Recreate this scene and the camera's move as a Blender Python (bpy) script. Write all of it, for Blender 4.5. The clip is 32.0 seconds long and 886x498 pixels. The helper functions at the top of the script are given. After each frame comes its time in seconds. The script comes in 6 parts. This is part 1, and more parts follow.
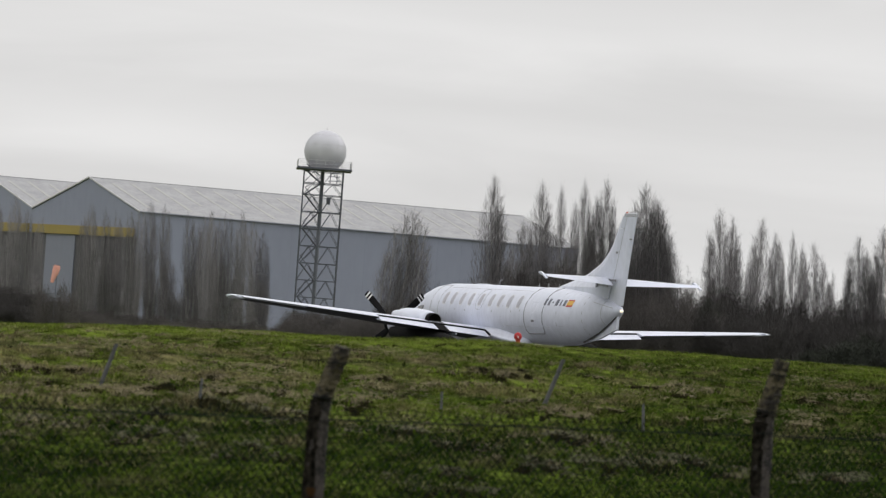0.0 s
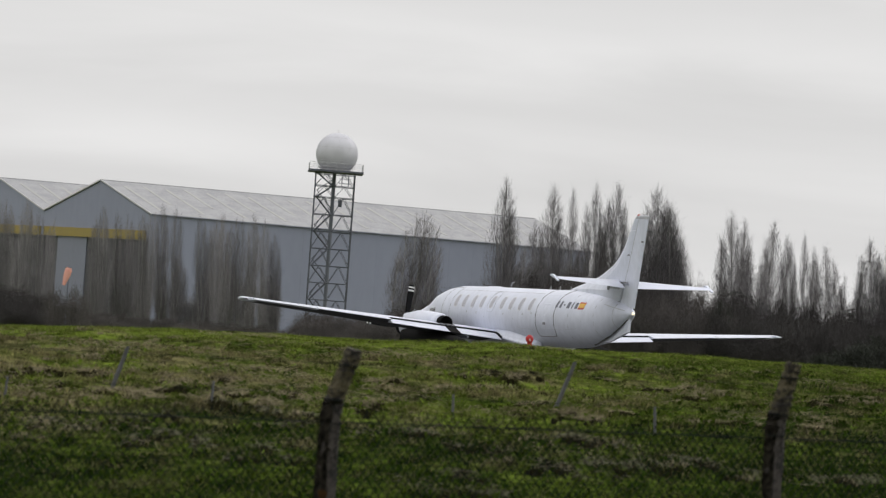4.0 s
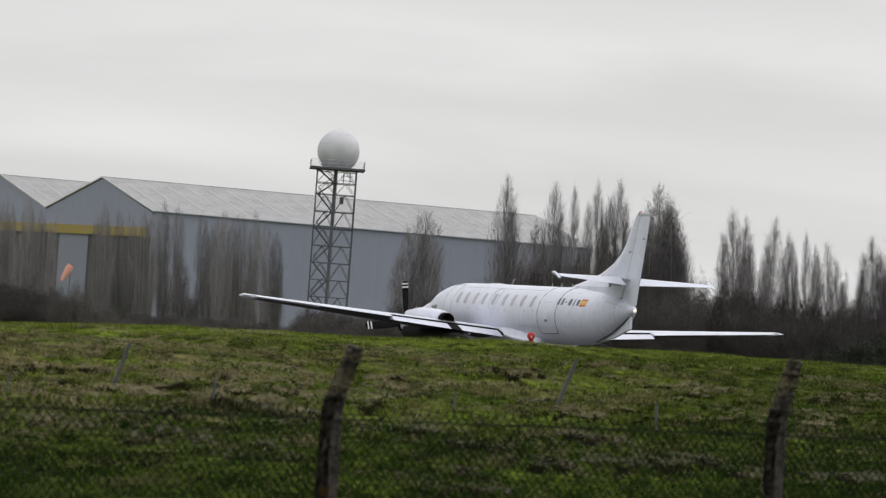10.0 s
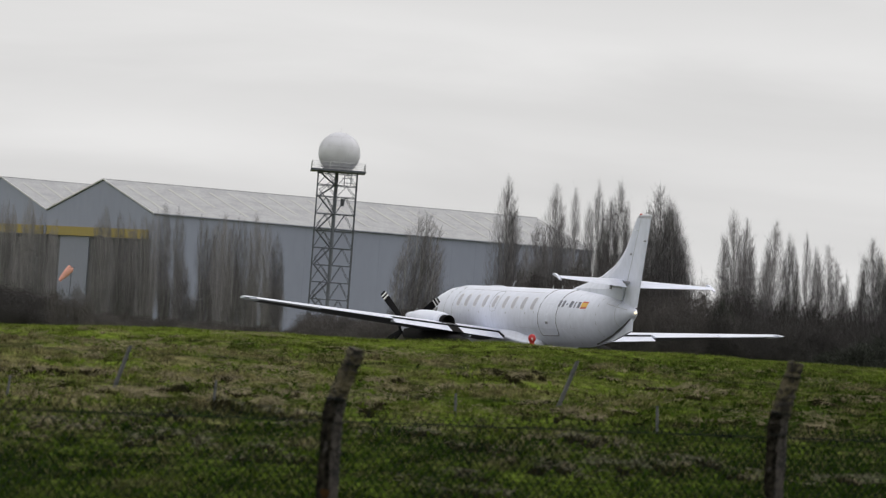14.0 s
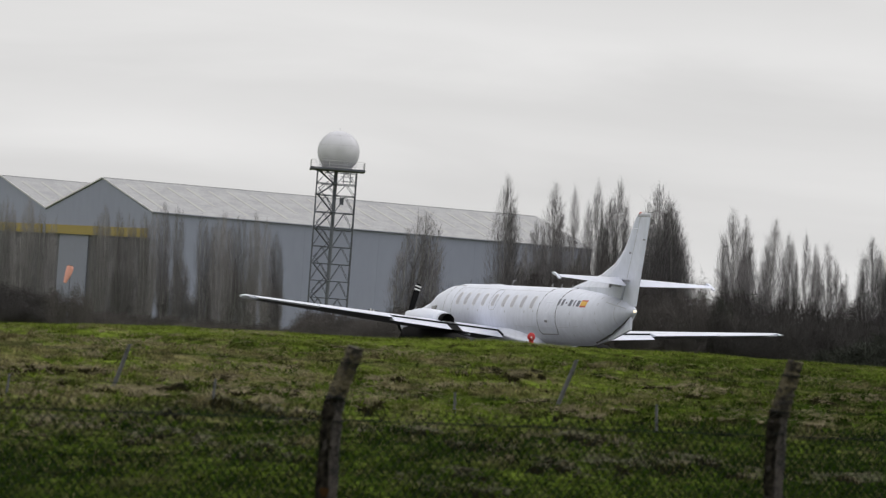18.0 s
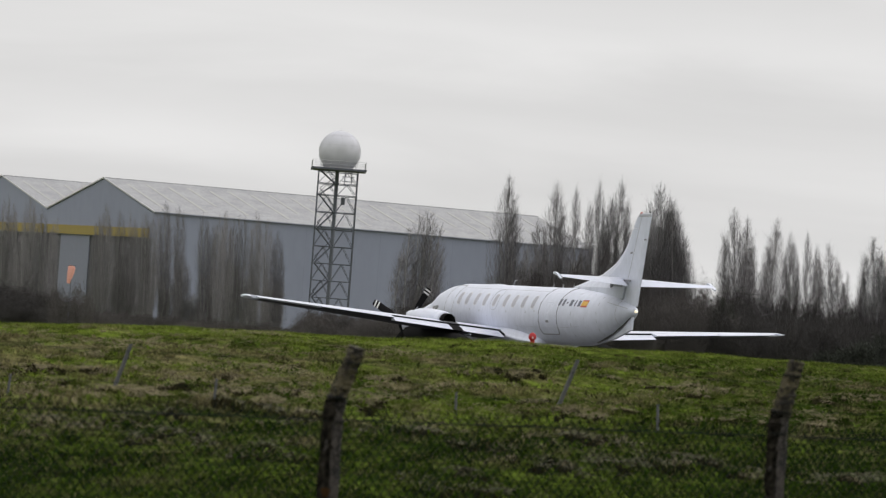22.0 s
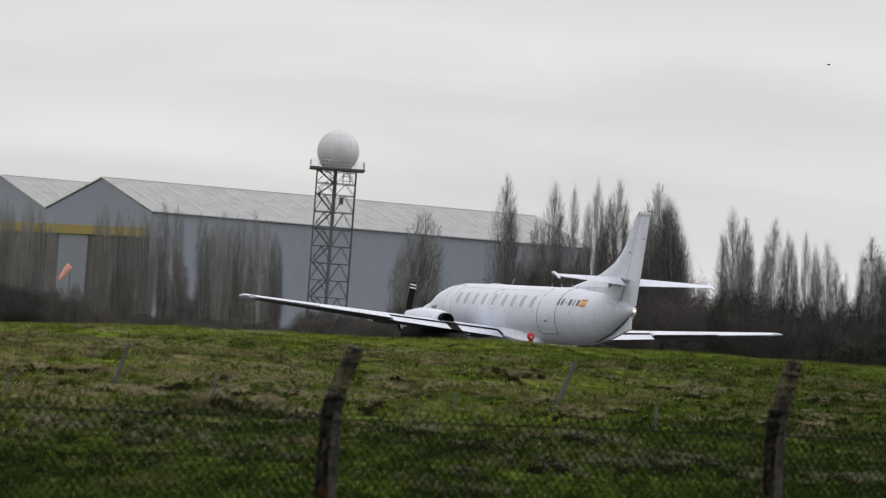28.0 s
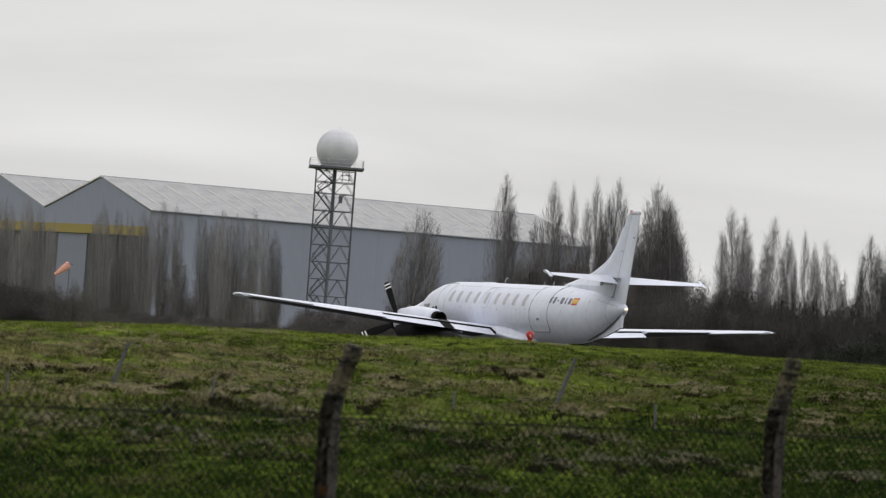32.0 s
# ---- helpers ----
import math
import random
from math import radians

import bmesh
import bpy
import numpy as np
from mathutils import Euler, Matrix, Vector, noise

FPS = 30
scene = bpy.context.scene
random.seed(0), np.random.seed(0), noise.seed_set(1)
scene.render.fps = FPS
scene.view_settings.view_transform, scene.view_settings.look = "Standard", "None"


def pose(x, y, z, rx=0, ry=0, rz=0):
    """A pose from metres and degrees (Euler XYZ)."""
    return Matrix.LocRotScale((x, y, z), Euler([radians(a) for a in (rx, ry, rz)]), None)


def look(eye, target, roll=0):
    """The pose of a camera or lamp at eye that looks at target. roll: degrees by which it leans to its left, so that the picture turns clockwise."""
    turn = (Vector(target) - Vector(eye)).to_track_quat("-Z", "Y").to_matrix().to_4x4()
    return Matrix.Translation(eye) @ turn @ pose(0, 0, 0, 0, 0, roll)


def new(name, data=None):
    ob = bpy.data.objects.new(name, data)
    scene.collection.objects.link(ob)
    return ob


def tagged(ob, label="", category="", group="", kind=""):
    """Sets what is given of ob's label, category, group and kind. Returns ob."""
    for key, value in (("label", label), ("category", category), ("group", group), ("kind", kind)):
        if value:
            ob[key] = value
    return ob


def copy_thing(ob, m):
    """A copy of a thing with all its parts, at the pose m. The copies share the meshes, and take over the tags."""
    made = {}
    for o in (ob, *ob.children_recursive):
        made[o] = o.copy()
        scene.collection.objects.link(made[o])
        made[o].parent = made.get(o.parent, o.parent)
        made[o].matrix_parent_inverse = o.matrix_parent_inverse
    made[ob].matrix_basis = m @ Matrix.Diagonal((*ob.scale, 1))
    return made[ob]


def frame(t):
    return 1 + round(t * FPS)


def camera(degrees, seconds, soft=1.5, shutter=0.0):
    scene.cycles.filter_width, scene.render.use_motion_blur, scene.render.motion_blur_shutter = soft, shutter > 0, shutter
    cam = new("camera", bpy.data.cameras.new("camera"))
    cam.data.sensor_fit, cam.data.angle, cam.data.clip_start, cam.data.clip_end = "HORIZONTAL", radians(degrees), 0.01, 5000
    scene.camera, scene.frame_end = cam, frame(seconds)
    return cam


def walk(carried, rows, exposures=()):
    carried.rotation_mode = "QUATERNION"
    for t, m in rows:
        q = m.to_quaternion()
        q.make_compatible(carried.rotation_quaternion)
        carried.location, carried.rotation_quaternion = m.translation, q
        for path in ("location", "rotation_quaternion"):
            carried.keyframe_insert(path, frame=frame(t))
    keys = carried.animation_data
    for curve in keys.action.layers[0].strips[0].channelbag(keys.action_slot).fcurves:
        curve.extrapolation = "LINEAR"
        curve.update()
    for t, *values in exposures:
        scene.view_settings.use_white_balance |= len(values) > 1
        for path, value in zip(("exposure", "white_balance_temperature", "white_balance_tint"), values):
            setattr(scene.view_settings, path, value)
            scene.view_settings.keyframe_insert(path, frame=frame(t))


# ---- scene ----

# The camera stands on the grass verge behind the fence; only small pans of the tripod head.
EYE = (0.0, 0.0, 1.9)
LEAN = 4.2
AIM = [
    (0, 0.343, 3.519), (0.5, 0.281, 3.522), (1, 0.212, 3.528), (1.5, 0.157, 3.523), (2, 0.113, 3.548),
    (2.5, 0.104, 3.547), (3, 0.079, 3.558), (3.5, 0.063, 3.562), (5.5, 0.051, 3.519), (6, 0.070, 3.499),
    (6.5, 0.037, 3.499), (7, 0.009, 3.527), (7.5, -0.007, 3.528), (8, -0.026, 3.564), (8.5, 0.001, 3.537),
    (9, 0.000, 3.545), (9.5, 0.012, 3.507), (10, 0.022, 3.486), (10.5, 0.020, 3.480), (11, 0.024, 3.514),
    (11.5, -0.004, 3.509), (12, 0.019, 3.501), (12.5, 0.025, 3.492), (13, 0.036, 3.511), (13.5, -0.023, 3.535),
    (14, -0.002, 3.537), (14.5, 0.019, 3.525), (16.5, 0.012, 3.500), (17, 0.025, 3.502), (17.5, 0.016, 3.488),
    (18, 0.018, 3.504), (18.5, 0.014, 3.480), (19, 0.023, 3.480), (19.5, 0.023, 3.481), (20, 0.008, 3.485),
    (20.5, 0.024, 3.474), (21, 0.005, 3.479), (21.5, 0.022, 3.502), (22, -0.012, 3.501), (22.5, 0.005, 3.479),
    (23, 0.016, 3.499), (23.5, 0.029, 3.520), (24, -0.022, 3.516), (24.5, -0.016, 3.520), (25, -0.040, 3.518),
    (25.5, -0.004, 3.521), (27.5, 0.005, 3.481), (28, 0.028, 3.493), (28.5, 0.007, 3.481), (29, 0.032, 3.447),
    (29.5, 0.030, 3.461), (30, 0.043, 3.463), (30.5, 0.018, 3.465), (31, 0.026, 3.477), (31.5, 0.024, 3.461),
    (32, 0.049, 3.465),
]
cam = camera(12.4, 32.0, soft=1.3)
cam.data.dof.use_dof, cam.data.dof.focus_distance, cam.data.dof.aperture_fstop = True, 122.0, 6.4
walk(cam, [(t, look(EYE, (x, 100.0, z), LEAN)) for t, x, z in AIM])

# ---------------------------------------------------------------- light
world = bpy.data.worlds.new("overcast")
scene.world = world
world.use_nodes = True


def build_world():
    nt = world.node_tree
    n, l = nt.nodes, nt.links
    n.clear()
    out = n.new("ShaderNodeOutputWorld")
    bg = n.new("ShaderNodeBackground")
    bg.inputs["Strength"].default_value = 0.1
    sky = n.new("ShaderNodeTexSky")
    sky.sky_type = "NISHITA"
    sky.sun_disc = False
    sky.sun_elevation, sky.sun_rotation = radians(46), radians(69)
    grey = n.new("ShaderNodeHueSaturation")
    grey.inputs["Saturation"].default_value = 0.1
    l.new(sky.outputs[0], grey.inputs["Color"])
    co = n.new("ShaderNodeTexCoord")
    sep = n.new("ShaderNodeSeparateXYZ")
    l.new(co.outputs["Generated"], sep.inputs[0])
    # an overcast sky is brighter towards the zenith
    up = n.new("ShaderNodeMapRange")
    up.inputs["From Min"].default_value, up.inputs["From Max"].default_value = 0.0, 1.0
    up.inputs["To Min"].default_value, up.inputs["To Max"].default_value = SKY_LOW, SKY_HIGH
    l.new(sep.outputs["Z"], up.inputs["Value"])
    # long flat banks of stratus
    mp = n.new("ShaderNodeMapping")
    mp.inputs["Scale"].default_value = (7.0, 7.0, 46.0)
    mp.inputs["Rotation"].default_value = (0.0, radians(4.0), 0.0)
    l.new(co.outputs["Generated"], mp.inputs["Vector"])
    nz = n.new("ShaderNodeTexNoise")
    nz.inputs["Scale"].default_value = 1.0
    nz.inputs["Detail"].default_value = 5.0
    nz.inputs["Roughness"].default_value = 0.5
    nz.inputs["Distortion"].default_value = 0.4
    l.new(mp.outputs[0], nz.inputs["Vector"])
    cl = n.new("ShaderNodeMapRange")
    cl.inputs["From Min"].default_value, cl.inputs["From Max"].default_value = 0.3, 0.7
    cl.inputs["To Min"].default_value, cl.inputs["To Max"].default_value = 0.89, 1.03
    l.new(nz.outputs["Fac"], cl.inputs["Value"])
    # level ripples in the cloud base, drawn out and broken by the banks
    wave = n.new("ShaderNodeMath")
    wave.operation = "MULTIPLY_ADD"
    wave.inputs[1].default_value, wave.inputs[2].default_value = 2 * math.pi / 0.027, -4.2
    l.new(sep.outputs["Z"], wave.inputs[0])
    bent = n.new("ShaderNodeMath")
    bent.operation = "MULTIPLY_ADD"
    bent.inputs[1].default_value = 5.0
    l.new(nz.outputs["Fac"], bent.inputs[0])
    l.new(wave.outputs[0], bent.inputs[2])
    sine = n.new("ShaderNodeMath")
    sine.operation = "SINE"
    l.new(bent.outputs[0], sine.inputs[0])
    ripple = n.new("ShaderNodeMath")
    ripple.operation = "MULTIPLY_ADD"
    ripple.inputs[1].default_value = 0.035
    l.new(sine.outputs[0], ripple.inputs[0])
    l.new(cl.outputs[0], ripple.inputs[2])
    mul = n.new("ShaderNodeMath")
    mul.operation = "MULTIPLY"
    l.new(up.outputs[0], mul.inputs[0])
    l.new(ripple.outputs[0], mul.inputs[1])
    tint = n.new("ShaderNodeVectorMath")
    tint.operation = "SCALE"
    tint.inputs[0].default_value = (1.0, 0.992, 0.988)
    l.new(mul.outputs[0], tint.inputs["Scale"])
    mix = n.new("ShaderNodeMixRGB")
    mix.inputs["Fac"].default_value = 0.94
    l.new(grey.outputs[0], mix.inputs["Color1"])
    l.new(tint.outputs[0], mix.inputs["Color2"])
    l.new(mix.outputs[0], bg.inputs["Color"])
    l.new(bg.outputs[0], out.inputs["Surface"])


SKY_LOW, SKY_HIGH = 7.5, 14.0
build_world()
sun_data = bpy.data.lights.new("sun", "SUN")
sun_data.energy, sun_data.angle, sun_data.color = 0.8, radians(25), (1.0, 0.985, 0.96)
sun = new("sun", sun_data)
sun.matrix_world = look((65, 125, 72), (0, 100, 0))
scene.view_settings.exposure = 0.0


# ---------------------------------------------------------------- materials
def material(name, base, other, rough=0.6, metal=0.0, fine=12.0, broad=0.8, amount=0.6, bump=0.0, by_object=0.0, by_island=0.0, gloss=0.5, stretch=(1, 1, 1)):
    """Two colours mixed by a broad and a fine noise, a little relief, and a spread of tone from piece to piece."""
    m = bpy.data.materials.new(name)
    m.use_nodes = True
    nt = m.node_tree
    n, l = nt.nodes, nt.links
    bsdf = n["Principled BSDF"]
    co = n.new("ShaderNodeTexCoord")
    mp = n.new("ShaderNodeMapping")
    mp.inputs["Scale"].default_value = stretch
    l.new(co.outputs["Object"], mp.inputs["Vector"])
    a, b = n.new("ShaderNodeTexNoise"), n.new("ShaderNodeTexNoise")
    a.inputs["Scale"].default_value, a.inputs["Detail"].default_value = broad, 4.0
    b.inputs["Scale"].default_value, b.inputs["Detail"].default_value = fine, 5.0
    l.new(mp.outputs[0], a.inputs["Vector"])
    l.new(mp.outputs[0], b.inputs["Vector"])
    add = n.new("ShaderNodeMath")
    add.operation = "ADD"
    l.new(a.outputs["Fac"], add.inputs[0])
    l.new(b.outputs["Fac"], add.inputs[1])
    ramp = n.new("ShaderNodeMapRange")
    ramp.inputs["From Min"].default_value, ramp.inputs["From Max"].default_value = 0.72, 1.28
    ramp.inputs["To Min"].default_value, ramp.inputs["To Max"].default_value = 0.5 - amount / 2, 0.5 + amount / 2
    l.new(add.outputs[0], ramp.inputs["Value"])
    mix = n.new("ShaderNodeMixRGB")
    mix.inputs["Color1"].default_value = (*base, 1)
    mix.inputs["Color2"].default_value = (*other, 1)
    l.new(ramp.outputs[0], mix.inputs["Fac"])
    colour = mix.outputs[0]
    for spread, node, socket in ((by_object, "ShaderNodeObjectInfo", "Random"), (by_island, "ShaderNodeNewGeometry", "Random Per Island")):
        if spread:
            src = n.new(node)
            rng = n.new("ShaderNodeMapRange")
            rng.inputs["To Min"].default_value, rng.inputs["To Max"].default_value = 1 - spread, 1 + spread
            l.new(src.outputs[socket], rng.inputs["Value"])
            sc = n.new("ShaderNodeVectorMath")
            sc.operation = "SCALE"
            l.new(colour, sc.inputs[0])
            l.new(rng.outputs[0], sc.inputs["Scale"])
            colour = sc.outputs[0]
    l.new(colour, bsdf.inputs["Base Color"])
    bsdf.inputs["Roughness"].default_value = rough
    bsdf.inputs["Metallic"].default_value = metal
    bsdf.inputs["Specular IOR Level"].default_value = gloss
    if bump:
        bp = n.new("ShaderNodeBump")
        bp.inputs["Strength"].default_value = bump
        bp.inputs["Distance"].default_value = 0.02
        l.new(b.outputs["Fac"], bp.inputs["Height"])
        l.new(bp.outputs[0], bsdf.inputs["Normal"])
    return m


def glowing(name, colour, strength):
    m = bpy.data.materials.new(name)
    m.use_nodes = True
    bsdf = m.node_tree.nodes["Principled BSDF"]
    bsdf.inputs["Base Color"].default_value = (*colour, 1)
    bsdf.inputs["Emission Color"].default_value = (*colour, 1)
    bsdf.inputs["Emission Strength"].default_value = strength
    return m


def grass_material(name, blades, straw=0.6):
    """Mown meadow grass: fresh green, patches of straw, dark streaks for shade between tussocks; the same patches on
    the turf and on the blades.
    """
    m = bpy.data.materials.new(name)
    m.use_nodes = True
    nt = m.node_tree
    n, l = nt.nodes, nt.links
    bsdf = n["Principled BSDF"]
    co = n.new("ShaderNodeTexCoord")

    def noise_at(scale, stretch, detail=4.0, off=0.0):
        mp = n.new("ShaderNodeMapping")
        mp.inputs["Scale"].default_value = stretch
        mp.inputs["Location"].default_value = (off, off * 0.7, 0)
        l.new(co.outputs["Object"], mp.inputs["Vector"])
        t = n.new("ShaderNodeTexNoise")
        t.inputs["Scale"].default_value, t.inputs["Detail"].default_value = scale, detail
        l.new(mp.outputs[0], t.inputs["Vector"])
        return t.outputs["Fac"]

    # green darkens down by the fence, partly lens fall-off put into the colour
    sep = n.new("ShaderNodeSeparateXYZ")
    l.new(co.outputs["Object"], sep.inputs[0])

    def span(value, lo, hi, a, b, more=None):
        if more is not None:
            s = n.new("ShaderNodeMath")
            l.new(value, s.inputs[0])
            l.new(more, s.inputs[1])
            value = s.outputs[0]
        r = n.new("ShaderNodeMapRange")
        for key, v in (("From Min", lo), ("From Max", hi), ("To Min", a), ("To Max", b)):
            r.inputs[key].default_value = v
        l.new(value, r.inputs["Value"])
        return r.outputs[0]

    def mixed(fac, c1, c2):
        x = n.new("ShaderNodeMixRGB")
        l.new(fac, x.inputs["Fac"])
        for sock, c in (("Color1", c1), ("Color2", c2)):
            if isinstance(c, tuple):
                x.inputs[sock].default_value = (*c, 1)
            else:
                l.new(c, x.inputs[sock])
        return x.outputs[0]

    green_shift = span(sep.outputs["Y"], 32.0, 66.0, -0.09, 0.22)
    # deeper green to the east, partly the same fall-off in colour; broad patches elsewhere
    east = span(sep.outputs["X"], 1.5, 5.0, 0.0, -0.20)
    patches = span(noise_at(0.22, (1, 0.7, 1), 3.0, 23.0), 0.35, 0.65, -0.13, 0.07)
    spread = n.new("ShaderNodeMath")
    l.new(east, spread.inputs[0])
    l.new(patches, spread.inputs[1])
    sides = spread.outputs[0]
    shift_sum = n.new("ShaderNodeMath")
    l.new(green_shift, shift_sum.inputs[0])
    l.new(sides, shift_sum.inputs[1])
    green_shift = shift_sum.outputs[0]
    green = mixed(span(noise_at(3.4, (0.9, 0.9, 1), 8.0, 3.0), 0.32, 0.66, 0, 1, green_shift), (0.022, 0.042, 0.006), (0.126, 0.172, 0.025))
    straw_patch = noise_at(1.6, (0.8, 0.9, 1), 10.0, 11.0)
    # straw lies on the higher, later mown part of the bank
    rise = span(sep.outputs["Y"], 34.0, 43.0, -0.10, 0.035)
    drop = span(sep.outputs["Y"], 53.0, 59.0, 0.0, -0.22)
    both = n.new("ShaderNodeMath")
    l.new(rise, both.inputs[0])
    l.new(drop, both.inputs[1])
    height = both.outputs[0]
    left = span(sep.outputs["X"], -6.0, 6.0, 0.09, -0.07)
    s1, s2 = n.new("ShaderNodeMath"), n.new("ShaderNodeMath")
    l.new(straw_patch, s1.inputs[0])
    l.new(height, s1.inputs[1])
    l.new(s1.outputs[0], s2.inputs[0])
    l.new(left, s2.inputs[1])
    colour = mixed(span(s2.outputs[0], 0.50, 0.66, 0, 0.7), green, (0.175, 0.145, 0.082))
    # noise darkens the colour in streaks, painting shade between the tussocks
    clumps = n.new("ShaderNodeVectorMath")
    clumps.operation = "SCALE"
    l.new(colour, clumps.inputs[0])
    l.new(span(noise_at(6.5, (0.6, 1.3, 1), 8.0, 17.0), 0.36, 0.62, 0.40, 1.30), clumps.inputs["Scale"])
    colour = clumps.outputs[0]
    if blades:
        g = n.new("ShaderNodeNewGeometry")
        colour = mixed(span(g.outputs["Random Per Island"], 0.80, 0.86, 0, straw), colour, (0.20, 0.165, 0.09))
        sc = n.new("ShaderNodeVectorMath")
        sc.operation = "SCALE"
        l.new(colour, sc.inputs[0])
        l.new(span(g.outputs["Random Per Island"], 0, 1, 0.52, 1.58), sc.inputs["Scale"])
        colour = sc.outputs[0]
    else:
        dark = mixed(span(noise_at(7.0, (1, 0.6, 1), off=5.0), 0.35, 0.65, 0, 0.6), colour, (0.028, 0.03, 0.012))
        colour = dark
    l.new(colour, bsdf.inputs["Base Color"])
    bsdf.inputs["Roughness"].default_value = 1.0
    bsdf.inputs["Specular IOR Level"].default_value = 0.0
    if blades:
        # light passes through the thin leaves
        tr, ms = n.new("ShaderNodeBsdfTranslucent"), n.new("ShaderNodeMixShader")
        l.new(colour, tr.inputs["Color"])
        ms.inputs["Fac"].default_value = 0.5
        l.new(bsdf.outputs[0], ms.inputs[1])
        l.new(tr.outputs[0], ms.inputs[2])
        l.new(ms.outputs[0], n["Material Output"].inputs["Surface"])
    else:
        bp = n.new("ShaderNodeBump")
        bp.inputs["Strength"].default_value, bp.inputs["Distance"].default_value = 0.9, 0.05
        l.new(noise_at(16.0, (1, 0.7, 1), 6.0, 2.0), bp.inputs["Height"])
        l.new(bp.outputs[0], bsdf.inputs["Normal"])
    return m


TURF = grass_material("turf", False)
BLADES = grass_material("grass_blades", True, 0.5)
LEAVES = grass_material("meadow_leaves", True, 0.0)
WHITE = material("aircraft_white_paint", (0.680, 0.708, 0.812), (0.565, 0.589, 0.678), 0.35, fine=6.0, broad=0.8, amount=1.0, bump=0.01, stretch=(1, 1, 0.6))
GRIMY = material("darkened_white_paint", (0.47, 0.48, 0.52), (0.27, 0.28, 0.31), 0.4, fine=5.0, broad=1.2, amount=0.9)
SEAM = material("panel_seam", (0.18, 0.18, 0.20), (0.26, 0.26, 0.28), 0.6)
WINDOW = material("cabin_window_pane", (0.35, 0.355, 0.405), (0.47, 0.46, 0.50), 0.4, fine=3.0, gloss=0.25)
GLASS_DARK = material("windscreen_glass", (0.03, 0.035, 0.04), (0.05, 0.05, 0.055), 0.06)
BLACK = material("black_rubber", (0.010, 0.010, 0.011), (0.02, 0.02, 0.02), 0.8, gloss=0.05)
BLADE = material("propeller_black", (0.008, 0.008, 0.009), (0.014, 0.014, 0.014), 0.8, gloss=0.04)
TIPWHITE = material("blade_tip_white", (0.75, 0.75, 0.74), (0.62, 0.62, 0.6), 0.5)
SOOT = material("exhaust_soot", (0.010, 0.010, 0.010), (0.022, 0.021, 0.021), 0.95, gloss=0.03)
METAL = material("bare_metal", (0.45, 0.45, 0.47), (0.3, 0.3, 0.32), 0.35, 0.8)
INK = material("dark_blue_marking", (0.10, 0.11, 0.15), (0.15, 0.155, 0.19), 0.5)
FLAG_RED = material("flag_red", (0.50, 0.06, 0.04), (0.42, 0.05, 0.04), 0.5)
FLAG_GOLD = material("flag_gold", (0.72, 0.42, 0.06), (0.62, 0.36, 0.05), 0.5)
TAIL_LIGHT = glowing("tail_light_glow", (1.0, 0.84, 0.60), 1.0)
BEACON = material("red_beacon_lens", (0.5, 0.10, 0.06), (0.4, 0.08, 0.05), 0.2)
CLADDING = material("grey_blue_cladding", (0.266, 0.287, 0.370), (0.234, 0.253, 0.328), 0.6, fine=0.7, broad=0.05, amount=0.8, stretch=(1, 1, 0.4))
ROOFING = material("fibre_cement_roof", (0.352, 0.352, 0.362), (0.268, 0.270, 0.282), 0.75, fine=2.2, broad=0.35, amount=1.3)
ROOFLIGHT = material("weathered_rooflight", (0.372, 0.367, 0.346), (0.300, 0.300, 0.302), 0.6, fine=0.8, broad=0.1)
VERGE = material("white_verge_trim", (0.62, 0.62, 0.63), (0.46, 0.46, 0.47), 0.5)
YELLOW = material("faded_yellow_band", (0.33, 0.245, 0.045), (0.26, 0.20, 0.05), 0.55, fine=1.0, broad=0.1)
DOOR_DARK = material("dark_hangar_door", (0.055, 0.055, 0.062), (0.075, 0.075, 0.08), 0.6, fine=0.8, broad=0.1)
DOOR_LIGHT = material("pale_hangar_door", (0.205, 0.220, 0.278), (0.180, 0.193, 0.242), 0.5, fine=1.0, broad=0.08)
STEEL = material("galvanised_steel", (0.066, 0.072, 0.092), (0.100, 0.107, 0.132), 0.6, 0.0, fine=2.0, broad=0.2, by_object=0.2)
RISER = material("grey_riser_paint", (0.145, 0.155, 0.185), (0.11, 0.118, 0.142), 0.6, fine=2.0, broad=0.2)
RADOME = material("radome_membrane", (0.59, 0.59, 0.635), (0.50, 0.50, 0.54), 0.6, fine=0.6, broad=0.16, amount=1.0)
BARK = material("winter_bark", (0.24, 0.232, 0.225), (0.40, 0.39, 0.38), 0.9, fine=2.0, broad=0.3, by_object=0.25)
TWIGS = material("bare_twigs", (0.138, 0.130, 0.133), (0.226, 0.216, 0.222), 0.9, fine=0.8, broad=0.15, by_object=0.40, by_island=0.6)
BRUSH = material("dark_brushwood", (0.060, 0.054, 0.051), (0.096, 0.087, 0.083), 0.95, fine=0.7, broad=0.12, by_object=0.3, by_island=0.4)
THICKET = material("dark_thicket", (0.036, 0.033, 0.032), (0.060, 0.056, 0.054), 0.95, fine=0.7, broad=0.12, by_object=0.2, by_island=0.4)
EVERGREEN = material("dark_evergreen", (0.016, 0.020, 0.014), (0.028, 0.032, 0.022), 0.9, fine=0.9, broad=0.2, by_object=0.2, by_island=0.3)
SOCK = material("orange_windsock_cloth", (0.84, 0.46, 0.385), (0.74, 0.33, 0.26), 0.8, fine=4.0, broad=1.0)
CONCRETE = material("weathered_concrete_post", (0.044, 0.037, 0.031), (0.006, 0.005, 0.004), 0.95, fine=36.0, broad=9.0, amount=2.6, bump=1.0)
MOSSY = material("mossy_concrete", (0.080, 0.067, 0.036), (0.012, 0.010, 0.008), 0.95, fine=34.0, broad=9.0, amount=2.6, bump=1.0)
